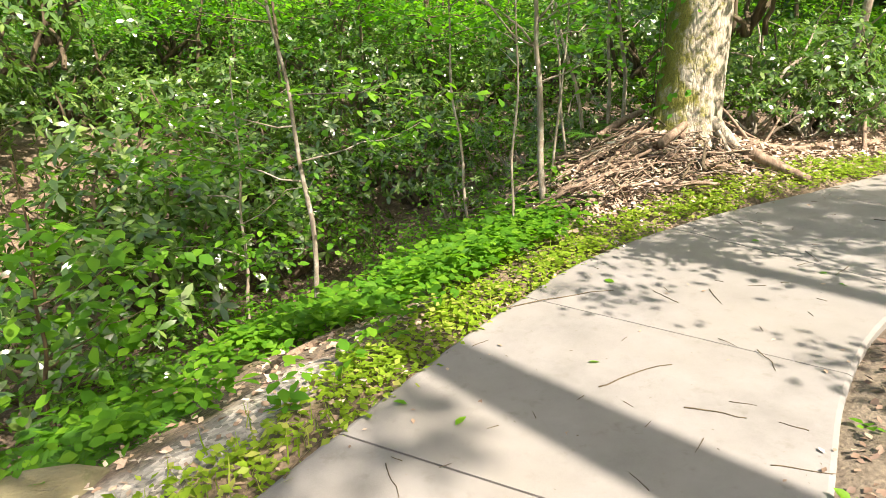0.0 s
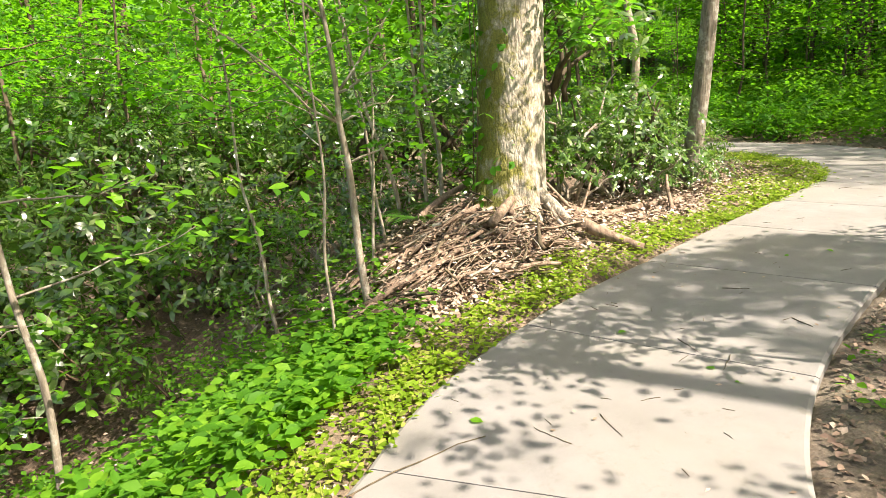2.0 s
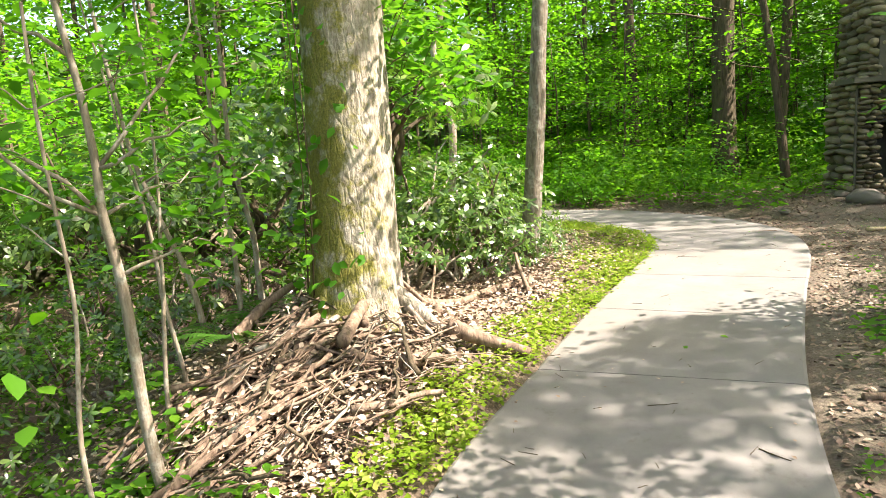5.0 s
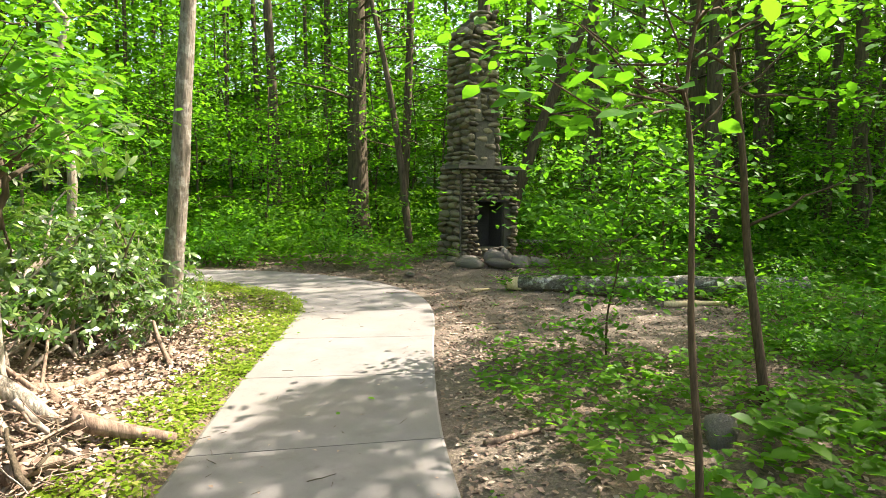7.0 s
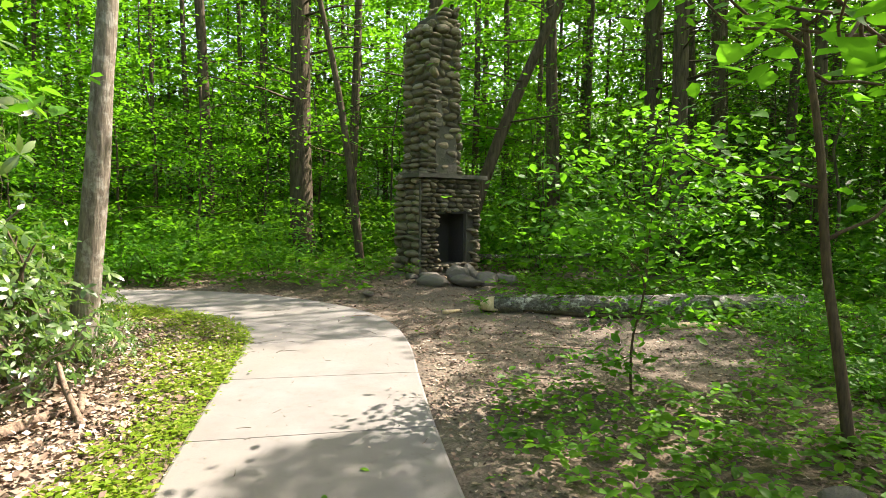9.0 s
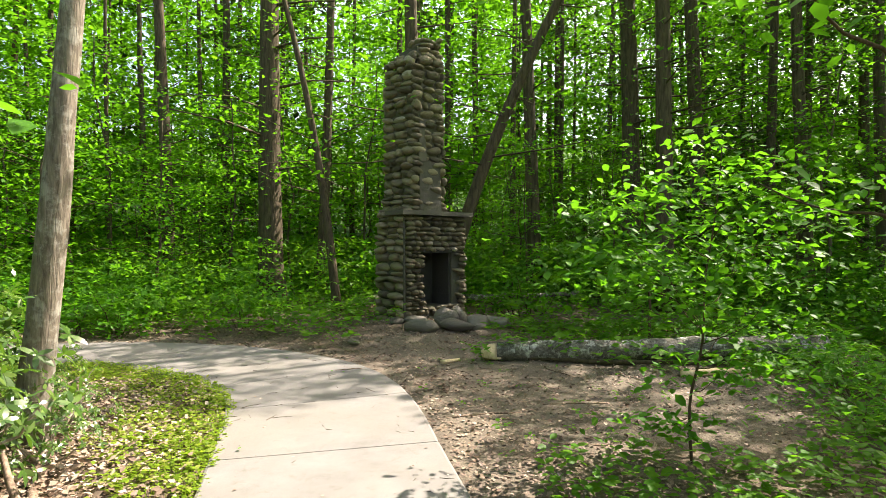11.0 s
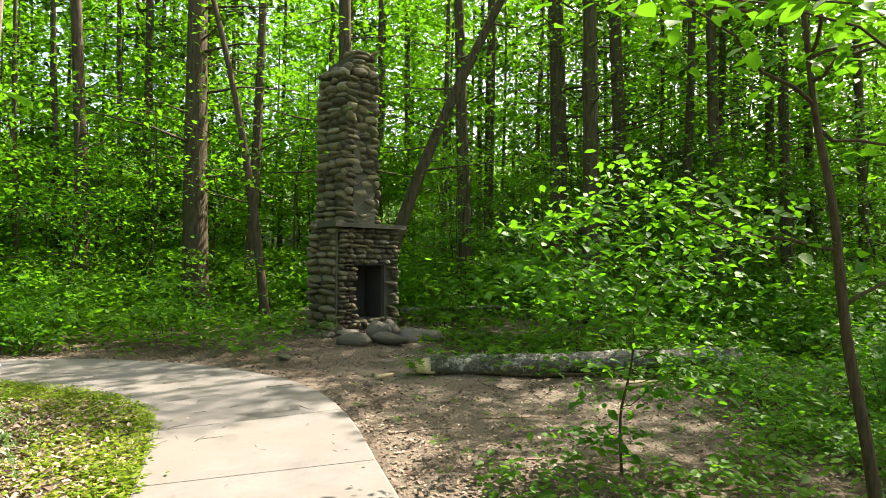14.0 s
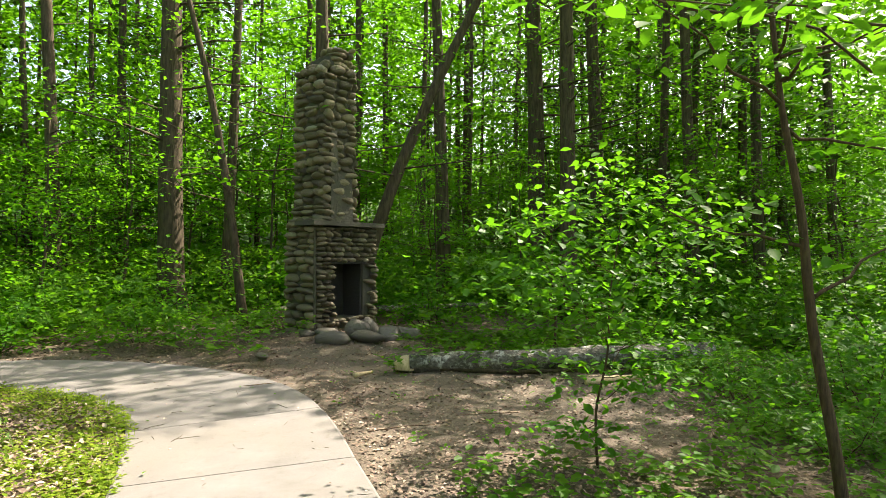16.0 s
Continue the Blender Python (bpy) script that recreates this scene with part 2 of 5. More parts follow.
SIMPLE = (np.array([(0, 0, 0), (0.3, 0.45, 0.05), (0, 1, -0.06), (-0.3, 0.45, 0.05)]), np.array([(0, 1, 2), (0, 2, 3)]))
OVAL = (np.array([(0, 0, 0), (0.17, 0.35, 0.03), (0.15, 0.7, 0.02), (0, 1, -0.06), (-0.15, 0.7, 0.02), (-0.17, 0.35, 0.03)]), np.array([(0, 1, 5), (1, 4, 5), (1, 2, 4), (2, 3, 4)]))
BLADE = (np.array([(0.03, 0, 0), (-0.03, 0, 0), (0.022, 0.5, 0.0), (-0.022, 0.5, 0.0), (0, 1, -0.18)]), np.array([(0, 2, 1), (1, 2, 3), (3, 2, 4)]))


def leaves(base, along, normal, size, outline):
    """Vertices and triangles of one leaf at each base, pointing along, facing normal."""
    v, f = outline
    y = unit(along)
    x = unit(np.cross(y, normal))
    z = np.cross(x, y)
    size = np.broadcast_to(np.asarray(size, dtype=float), (len(base),))[:, None, None]
    pts = base[:, None, :] + size * (v[None, :, 0:1] * x[:, None, :] + v[None, :, 1:2] * y[:, None, :] + v[None, :, 2:3] * z[:, None, :])
    faces = f[None] + (np.arange(len(base)) * len(v))[:, None, None]
    return pts.reshape(-1, 3), faces.reshape(-1, 3)


def merged(sets):
    vs, fs, n = [], [], 0
    for v, f in sets:
        vs.append(v), fs.append(f + n)
        n += len(v)
    return np.concatenate(vs), np.concatenate(fs)


def random_leaves(points, size, outline, droop=0.25, tilt=0.5, r=rng):
    n = len(points)
    a = r.uniform(0, 2 * math.pi, n)
    along = np.stack([np.cos(a), np.sin(a), r.normal(-droop, 0.3, n)], 1)
    normal = np.stack([r.normal(0, tilt, n), r.normal(0, tilt, n), np.ones(n)], 1)
    return leaves(np.asarray(points), along, normal, size * r.uniform(0.6, 1.25, n), outline)


def tube(points, radii, sides=8, wobble=0.0, seed=0, flare=0.0):
    """A tapered limb along a polyline; quads."""
    p = np.asarray(points, dtype=float)
    r = np.random.default_rng(seed)
    t = unit(np.gradient(p, axis=0))
    ref = np.array([0.37, 0.93, 0.05]) if abs(t[0][2]) > 0.7 else np.array([0, 0, 1.0])
    x = unit(np.cross(t, ref))
    y = np.cross(t, x)
    a = np.arange(sides) * 2 * math.pi / sides
    rad = np.broadcast_to(np.asarray(radii, dtype=float), (len(p),))[:, None] * (1 + wobble * r.normal(0, 1, (len(p), sides)))
    rad = rad * (1 + wobble * 1.2 * np.sin(a * 3 + seed)[None])
    ring = p[:, None] + rad[..., None] * (np.cos(a)[None, :, None] * x[:, None] + np.sin(a)[None, :, None] * y[:, None])
    n = len(p)
    faces = []
    for i in range(n - 1):
        for j in range(sides):
            k = (j + 1) % sides
            faces.append((i * sides + j, i * sides + k, (i + 1) * sides + k, (i + 1) * sides + j))
    v = ring.reshape(-1, 3)
    v = np.concatenate([v, p[:1], p[-1:]])
    for j in range(sides):
        k = (j + 1) % sides
        faces.append((n * sides, k, j, j))
        faces.append((n * sides + 1, (n - 1) * sides + j, (n - 1) * sides + k, (n - 1) * sides + k))
    return v, [f if f[2] != f[3] else f[:3] for f in faces]


def joined(tubes):
    vs, fs, n = [], [], 0
    for v, f in tubes:
        vs.append(v)
        fs += [tuple(i + n for i in q) for q in f]
        n += len(v)
    return np.concatenate(vs), fs


def bent(a, b, n=7, sway=0.04, r=rng):
    """A crooked line from a to b."""
    a, b = np.asarray(a, float), np.asarray(b, float)
    t = np.linspace(0, 1, n)[:, None]
    off = np.cumsum(r.normal(0, 1, (n, 3)), 0)
    off -= off[0] + (off[-1] - off[0]) * t
    return a + (b - a) * t + off * sway * np.linalg.norm(b - a) / math.sqrt(n)


# ---- plan of the path ----
PAIRS = [((-1.75, -4.2), (-0.1, -4.3)), ((-1.65, -1.8), (0.0, -2.0)), ((-1.42, 0.2), (0.2, -0.35)), ((-0.9, 1.42), (0.62, 0.7)), ((-0.15, 2.6), (1.27, 1.74)),
         ((0.32, 3.25), (1.64, 2.28)), ((0.95, 3.98), (2.11, 2.8)), ((1.95, 4.72), (2.83, 3.35)), ((3.1, 5.32), (3.95, 3.98)),
         ((4.35, 5.96), (5.1, 4.52)), ((5.55, 6.53), (6.27, 5.02)), ((6.75, 7.1), (7.6, 5.57)), ((7.45, 7.52), (8.6, 6.12)),
         ((8.0, 8.15), (9.4, 6.83)), ((8.42, 8.92), (10.05, 7.95)), ((8.72, 9.8), (10.38, 9.2)), ((8.76, 10.7), (10.4, 10.5)),
         ((8.55, 11.5), (10.1, 11.75)), ((7.95, 12.6), (9.4, 13.2)), ((7.1, 13.9), (8.5, 14.7)), ((6.0, 15.2), (7.3, 16.1))]


def spline(pts, n=8):
    p = np.asarray([pts[0], *pts, pts[-1]], float)
    out = []
    for i in range(1, len(p) - 2):
        for t in np.arange(n) / n:
            a, b, c, d = p[i - 1], p[i], p[i + 1], p[i + 2]
            out.append(0.5 * (2 * b + (c - a) * t + (2 * a - 5 * b + 4 * c - d) * t * t + (3 * b - a - 3 * c + d) * t ** 3))
    return np.array([*out, p[-2]])


EDGE_L, EDGE_R = spline([q[0] for q in PAIRS]), spline([q[1] for q in PAIRS])
MIDDLE = (EDGE_L + EDGE_R) / 2
MID_T = unit(np.gradient(MIDDLE, axis=0))
MID_S = np.concatenate([[0], np.cumsum(np.linalg.norm(np.diff(MIDDLE, axis=0), axis=1))])
HALF = 0.84


def path_coords(xy):
    """Distance along the path and to its left, for each point."""
    xy = np.atleast_2d(xy)
    s, d = np.empty(len(xy)), np.empty(len(xy))
    for i in range(0, len(xy), 20000):
        q = xy[i:i + 20000]
        k = np.argmin(((q[:, None] - MIDDLE[None]) ** 2).sum(2), 1)
        off = q - MIDDLE[k]
        s[i:i + 20000] = MID_S[k] + (off * MID_T[k]).sum(1)
        cross = MID_T[k][:, 0] * off[:, 1] - MID_T[k][:, 1] * off[:, 0]
        d[i:i + 20000] = np.sign(cross) * np.linalg.norm(off, axis=1)
    return s, d


def smooth(a, b, x):
    t = np.clip((x - a) / (b - a), 0, 1)
    return t * t * (3 - 2 * t)


S_TREE = float(path_coords((2.6, 5.0))[0][0])     # along the path, abreast of the big tree
BIG_TREE = (2.36, 6.27)
CHIMNEY = (12.6, 7.1)


def plane(x, y):
    return -0.03 + 0.016 * np.clip(x, -10, 25) + 0.001 * np.clip(y, -20, 20)


def ground_z(x, y):
    x, y = np.atleast_1d(np.asarray(x, float)), np.atleast_1d(np.asarray(y, float))
    s, d = path_coords(np.stack([x, y], 1))
    z = plane(x, y)
    lump = 0.03 * np.sin(1.7 * x + 0.6 * y) * np.sin(1.3 * y - 0.4 * x) + 0.018 * np.sin(4.1 * x + 1.0) * np.sin(3.7 * y)
    off = np.abs(d) - HALF
    z = z + lump * smooth(0.1, 0.8, off) - 0.02 - 0.06 * smooth(0.05, -0.1, off)
    gully = smooth(S_TREE + 0.2, S_TREE - 2.2, s) * (d > 0)
    z = z - gully * (0.55 * smooth(0.3, 1.9, off) + 0.75 * smooth(1.6, 3.4, off) - 1.6 * smooth(4.5, 9.0, off))
    far_left = (1 - smooth(S_TREE + 0.2, S_TREE - 2.2, s)) * (d > 0)
    z = z - far_left * 0.5 * smooth(2.2, 4.0, off) * smooth(S_TREE + 6, S_TREE + 2, s)
    z = z + 0.46 * np.exp(-(((x - 2.2) / 1.2) ** 2 + ((y - 6.5) / 0.95) ** 2))
    z = z + 0.16 * np.exp(-(((x - 12.9) / 1.6) ** 2 + ((y - 7.1) / 1.6) ** 2))
    z = z + 15.0 * smooth(18, 85, np.hypot(x - 6, y - 6)) + 0.4 * smooth(13, 26, x)
    return z


def on_ground(x, y):
    return float(ground_z(x, y)[0])


# ground: one sheet, fine near the path and wide to the horizon
def steps(lo, hi, step):
    fine = np.arange(lo, hi + step / 2, step)
    grow = [step * 1.35 ** i for i in range(1, 28)]
    out = np.cumsum(grow)
    out = out[out < 420]
    return np.concatenate([lo - out[::-1], fine, hi + out])


gx, gy = steps(-4.0, 15.0, 0.11), steps(-3.0, 13.0, 0.11)
X, Y = np.meshgrid(gx, gy, indexing="ij")
Z = ground_z(X.ravel(), Y.ravel())
near = (np.abs(X.ravel() - 5) < 12) & (np.abs(Y.ravel() - 5) < 10)
Z = Z + np.where(near, rng.normal(0, 0.007, len(Z)), 0)
nx, ny = len(gx), len(gy)
idx = np.arange(nx * ny).reshape(nx, ny)
quads = np.stack([idx[:-1, :-1], idx[1:, :-1], idx[1:, 1:], idx[:-1, 1:]], -1).reshape(-1, 4)
ground = mesh_object("ground", np.stack([X.ravel(), Y.ravel(), Z], 1), quads, SOIL)
tagged(ground, "brown forest soil with worn bare dirt beside the path", "ground", kind="structure")


def bare(x, y):
    """How far feet have worn the ground: the strip right of the path, widening to the clearing before the chimney."""
    s, d = path_coords(np.stack([x, y], 1))
    off = -d - HALF
    wob = 0.18 * np.sin(2.1 * x + 0.7) + 0.14 * np.sin(3.7 * y + 1.1)
    strip = smooth(0.75, 0.35, off - wob) * (off > -0.3)
    lobe = smooth(1.25, 0.75, np.hypot((x - 8.6) / 2.1, (y - 3.9) / 2.0) + 0.25 * wob)
    apron = smooth(1.3, 0.8, np.hypot((x - 10.6) / 1.7, (y - 5.9) / 1.4) + 0.2 * wob)
    back = smooth(0.55, 0.2, off - wob) * smooth(10.3, 9.0, y)
    return np.clip(np.maximum.reduce([strip * (x > 0.5), lobe, apron, back]) * (d < 0), 0, 1)


def gravel(x, y):
    t = np.clip(((x + 1.35) * 0.68 + (y - 1.7) * 1.0) / (0.68 ** 2 + 1.0), 0, 1.0)
    return smooth(0.24, 0.08, np.hypot(x + 1.35 - 0.68 * t, y - 1.7 - t) + 0.05 * np.sin(9 * x))


wear = ground.data.color_attributes.new("wear", "FLOAT_COLOR", "POINT")
cols = np.zeros((len(Z), 4), dtype=np.float32)
cols[:, 0], cols[:, 1], cols[:, 2], cols[:, 3] = bare(X.ravel(), Y.ravel()), gravel(X.ravel(), Y.ravel()), smooth(11, 18, np.hypot(X.ravel() - 5, Y.ravel() - 5)), 1
wear.data.foreach_set("color", cols.ravel())

# path: concrete slabs between tooled joints
footpath = tagged(new("path"), "winding grey concrete footpath littered with twigs", "path", kind="structure")
JOINTS = [0, 8, 15, 22, 28.5, 41.5, 54, 64.5, 73.5, 82, 91.5, 102, 112, 121, 130, 140, 150, 160]


def edge_at(edge, k):
    i = min(int(k), len(edge) - 2)
    return edge[i] + (edge[i + 1] - edge[i]) * (k - i)


def slab(k0, k1):
    """One slab from joint k0 to joint k1 with eased edges."""
    gap = 0.03
    ks = np.linspace(k0 + gap, k1 - gap, 14)
    cross = [0.0, 0.012, 0.25, 0.5, 0.75, 0.988, 1.0]
    verts, faces = [], []
    for i, k in enumerate(ks):
        l, r = edge_at(EDGE_L, k), edge_at(EDGE_R, k)
        for j, c in enumerate(cross):
            q = l + (r - l) * c
            ease = 0.008 * (j in (0, 6)) + 0.007 * (i in (0, len(ks) - 1))
            verts.append((q[0], q[1], plane(q[0], q[1]) + 0.012 - ease))
    w, n = len(cross), len(ks)
    for i in range(n - 1):
        for j in range(w - 1):
            faces.append((i * w + j, i * w + w + j, i * w + w + j + 1, i * w + j + 1))
    rim = [i * w for i in range(n)] + [(n - 1) * w + j for j in range(1, w)] + [i * w + w - 1 for i in range(n - 2, -1, -1)] + [j for j in range(w - 2, 0, -1)]
    b = len(verts)
    verts += [(verts[i][0], verts[i][1], verts[i][2] - 0.11) for i in rim]
    for i in range(len(rim)):
        j = (i + 1) % len(rim)
        faces.append((rim[j], rim[i], b + i, b + j))
    return verts, faces


for k0, k1 in zip(JOINTS, JOINTS[1:]):
    v, f = slab(k0, k1)
    mesh_object("slab", v, f, CONCRETE, footpath, smooth=False)

# ---- stone chimney ----
chimney = thing("stone_chimney", 0, 0, 0, "tall ruined chimney of grey-brown river stones with open hearth", "chimney")
CH_E, CH_N = np.array([0.78, -0.626, 0]), np.array([-0.626, -0.78, 0])     # along the front, and out of it
CH_Z = 0.2


def ch(u, v, z):
    """A place on the chimney: u along the front from its corner, v back from the front, z up."""
    return np.array([*CHIMNEY, CH_Z]) + CH_E * u - CH_N * v + np.array([0, 0, z])


def stone_meshes(n, seed):
    out = []
    for i in range(n):
        bm = bmesh.new()
        bmesh.ops.create_icosphere(bm, subdivisions=2, radius=0.5)
        for v in bm.verts:
            q = v.co.copy()
            v.co = Vector([math.copysign(abs(c * 2) ** 0.72 * 0.5, c) for c in q])
            v.co *= 1 + 0.16 * noise.noise(q * 2.6 + Vector((i * 7.1, seed, 0)))
        cut = random.Random(seed * 100 + i)
        for c in range(5):                             # worn flat faces
            n = Vector((cut.gauss(0, 1), cut.gauss(0, 1), cut.gauss(0, 0.8))).normalized()
            lim = cut.uniform(0.34, 0.44)
            for v in bm.verts:
                over = v.co.dot(n) - lim
                if over > 0:
                    v.co -= n * over * 0.9
        me = bpy.data.meshes.new("stone")
        bm.to_mesh(me)
        bm.free()
        me.polygons.foreach_set("use_smooth", np.ones(len(me.polygons), dtype=bool))
        out.append(me)
    return out


STONES = stone_meshes(6, 1)
for me in STONES:
    me.materials.append(STONE)
r2 = np.random.default_rng(21)


def lay(origin, axis, out, length, z0, z1, tall, wide, lean=0.0, hole=None, narrow=0.0, depth=0.2):
    """Courses of stones on one face; narrow: how far each end draws in from bottom to top."""
    z = z0
    while z < z1 - 0.03:
        h = tall * r2.uniform(0.65, 1.4)
        g = (z - z0) / max(z1 - z0, 0.1)
        u, end = narrow * g, length - narrow * g
        while u < end - 0.04:
            w = min(wide * r2.uniform(0.6, 1.5), end - u)
            if end - u - w < 0.07:
                w = end - u
            c = u + w / 2
            if not (hole and hole[0] - 0.03 < c < hole[1] + 0.03 and hole[2] < z + h / 2 < hole[3]):
                ob = new("stone", STONES[r2.integers(6)])
                ob.parent = chimney
                p = origin + axis * c + np.array([0, 0, z + h / 2 + r2.normal(0, 0.008)]) - out * (lean * g + depth * 0.28 - r2.uniform(-0.02, 0.055))
                turn = math.degrees(math.atan2(axis[1], axis[0]))
                ob.matrix_basis = pose(*p, r2.normal(0, 7), r2.normal(0, 7), turn + r2.normal(0, 6)) @ Matrix.Diagonal((w * 0.99, depth, h * 0.99, 1))
            u += w
        z += h


def masonry(name, u0, u1, v0, v1, z0, z1, mat, top=0.0, label=""):
    """A solid block of the chimney's core, drawn in by top at its upper end."""
    verts = [ch(u, v, z0) for u, v in ((u0, v0), (u1, v0), (u1, v1), (u0, v1))] + \
            [ch(u, v, z1) for u, v in ((u0 + top, v0 + top), (u1 - top, v0 + top), (u1 - top, v1 - top), (u0 + top, v1 - top))]
    faces = [(0, 3, 2, 1), (4, 5, 6, 7), (0, 1, 5, 4), (1, 2, 6, 5), (2, 3, 7, 6), (3, 0, 4, 7)]
    return mesh_object(name, verts, faces, mat, chimney, label, smooth=False)


FW, FD = 1.5, 0.92                             # width and depth of the fireplace block
HOLE = (0.43, 1.2, 0.34, 1.38)                # hearth opening: along the front and up
MANTEL = 2.0
# fireplace block round the hearth: two jambs, back and head
masonry("core", 0.08, HOLE[0], 0.08, FD - 0.06, -0.15, MANTEL, MORTAR)
masonry("core", HOLE[1], FW - 0.06, 0.07, FD - 0.06, -0.15, MANTEL, MORTAR)
masonry("core", HOLE[0], HOLE[1], 0.07, FD - 0.06, HOLE[3], MANTEL, MORTAR)
masonry("core", HOLE[0], HOLE[1], 0.62, FD - 0.06, -0.15, HOLE[3], DARK_MASONRY, label="near-black back of the hearth")
masonry("hearth", HOLE[0], HOLE[1], 0.03, 0.62, -0.15, HOLE[2] - 0.02, MORTAR)
for a, b in ((HOLE[0] + 0.002, HOLE[0] + 0.03), (HOLE[1] - 0.03, HOLE[1] - 0.002)):
    masonry("lining", a, b, 0.12, 0.617, HOLE[2] - 0.018, HOLE[3] - 0.003, DARK_MASONRY, label="near-black hearth lining")
masonry("lintel", HOLE[0] - 0.05, HOLE[1] + 0.05, 0.02, 0.2, HOLE[3] - 0.06, HOLE[3] + 0.004, DARK_MASONRY, label="near-black hearth lintel")
masonry("mantel", -0.08, FW + 0.09, -0.13, 0.45, MANTEL + 0.004, MANTEL + 0.085, MORTAR, 0.006, "weathered grey mantel slab")
STACK_H = 5.15
masonry("stack_core", 0.31, 1.0, 0.11, 0.98, MANTEL + 0.088, STACK_H - 0.35, MORTAR, 0.03)
masonry("stack_core", 0.46, 0.97, 0.16, 0.8, STACK_H - 0.346, STACK_H, MORTAR, 0.03)
masonry("mortar_patch", 0.4, 0.92, 0.012, 0.1, MANTEL + 0.09, MANTEL + 1.0, MORTAR, 0.03, "smeared grey mortar")
masonry("mortar_patch", 0.4, 0.58, 0.02, 0.1, MANTEL + 1.0, MANTEL + 1.75, MORTAR, 0.03, "smeared grey mortar")
masonry("corner_strip", 0.045, 0.085, 0.02, 0.06, -0.05, MANTEL - 0.05, MORTAR, 0.008, "mortar strip at the corner")
org = lambda u, v: ch(u, v, 0)
up = np.array([0, 0, 0])
lay(org(0.08, 0), CH_E, CH_N, FW - 0.08, -0.1, MANTEL, 0.08, 0.165, hole=HOLE, narrow=0.02)
lay(org(0, FD), CH_N, -CH_E, FD, -0.12, MANTEL, 0.125, 0.3, lean=0.05, narrow=0.05)
lay(org(FW, 0), -CH_N, CH_E, FD, -0.1, MANTEL, 0.2, 0.42, narrow=0.03)
lay(org(FW, FD), -CH_E, -CH_N, FW, -0.1, MANTEL, 0.25, 0.5, narrow=0.02)
lay(org(0.26, 1.02), CH_N, -CH_E, 0.97, MANTEL, STACK_H - 0.3, 0.12, 0.3, lean=0.05, narrow=0.03)
lay(org(0.26, 0.06), CH_E, CH_N, 0.8, MANTEL + 0.09, STACK_H - 0.2, 0.125, 0.25, lean=0.04, narrow=0.02)
lay(org(1.06, 0.06), -CH_N, CH_E, 0.96, MANTEL + 0.09, STACK_H - 0.1, 0.2, 0.42, lean=0.03, narrow=0.03)
lay(org(1.06, 1.02), -CH_E, -CH_N, 0.8, MANTEL, STACK_H - 0.3, 0.25, 0.5, narrow=0.02)
for row in (0.12, 0.36, 0.6, 0.82):                # sloping shoulder between fireplace block and stack
    lay(org(0.0, row), CH_E, CH_N, 0.3, MANTEL - 0.02, MANTEL + 0.06, 0.1, 0.22, depth=0.26)
    lay(org(0.12, row), CH_E, CH_N, 0.18, MANTEL + 0.07, MANTEL + 0.16, 0.1, 0.2, depth=0.24)
for z, u0, n in ((STACK_H - 0.22, 0.36, 3), (STACK_H - 0.1, 0.5, 3), (STACK_H + 0.0, 0.54, 2), (STACK_H + 0.1, 0.6, 2)):
    for row in (0.17, 0.37, 0.57, 0.78):
        if z > STACK_H - 0.2 and row > 0.6:
            continue
        lay(org(u0, row), CH_E, CH_N, 1.03 - u0, z, z + 0.1, 0.11, 0.28, depth=0.26)

# ---- boulders before the hearth ----
ROCKS = stone_meshes(5, 9)
for i, me in enumerate(ROCKS):
    for v in me.vertices:                              # flat, chipped faces
        q = Vector(v.co)
        for c in range(6):
            n = Vector((math.sin(2.4 * c + i), math.cos(3.1 * c + 2 * i), math.sin(1.3 * c + 0.5 * i) + 0.3)).normalized()
            q -= n * max(0.0, q.dot(n) - 0.27 - 0.02 * c) * 0.92
        v.co = q * (1 + 0.34 * noise.noise(q * 2.3 + Vector((3.1 * i, 5, 2)))) + Vector((0, 0, -0.1 * max(0.0, q.z - 0.25)))

for me in ROCKS:
    me.materials.append(BOULDER)


def boulder(x, y, size, turn, which, label="smooth grey-brown boulder lying before the hearth", sink=0.18, mat=None, lift=0.0):
    me = ROCKS[which % 5]
    if mat:
        me = me.copy()
        me.materials[0] = mat
    ob = new("boulder", me)
    ob.matrix_basis = pose(x, y, on_ground(x, y) + size[2] * (0.42 - sink) + lift, 4, -5, turn) @ Matrix.Diagonal((size[0] * 1.05, size[1] * 1.05, size[2] * 0.9, 1))
    return tagged(ob, label, "rock", "boulders at the hearth" if "hearth" in label else "")


for x, y, size, turn, w in ((11.7, 6.5, (0.6, 0.45, 0.34), 80, 0), (12.15, 6.08, (0.66, 0.5, 0.36), 100, 1), (12.5, 5.72, (0.5, 0.46, 0.42), 30, 2),
                            (12.85, 5.45, (0.5, 0.42, 0.36), 70, 3), (12.5, 6.3, (0.5, 0.42, 0.55), 120, 4), (12.35, 6.75, (0.62, 0.42, 0.26), 60, 1),
                            (12.3, 7.1, (0.36, 0.3, 0.18), 10, 2), (10.75, 7.35, (0.3, 0.22, 0.1), 40, 3), (12.78, 6.15, (0.45, 0.4, 0.5), 10, 0)):
    boulder(x, y, size, turn, w)
boulder(4.62, 2.36, (0.3, 0.24, 0.34), 20, 2, "small grey-brown rock among the leafy plants")
boulder(-1.72, 1.92, (0.7, 0.4, 0.3), 15, 0, "moss-covered tan rock on the bank", mat=MOSSROCK, lift=0.02)

# ---- woody things ----
def limb_object(name, tubes, mat, parent=None, label=""):
    v, f = joined(tubes)
    return mesh_object(name, v, f, mat, parent, label)


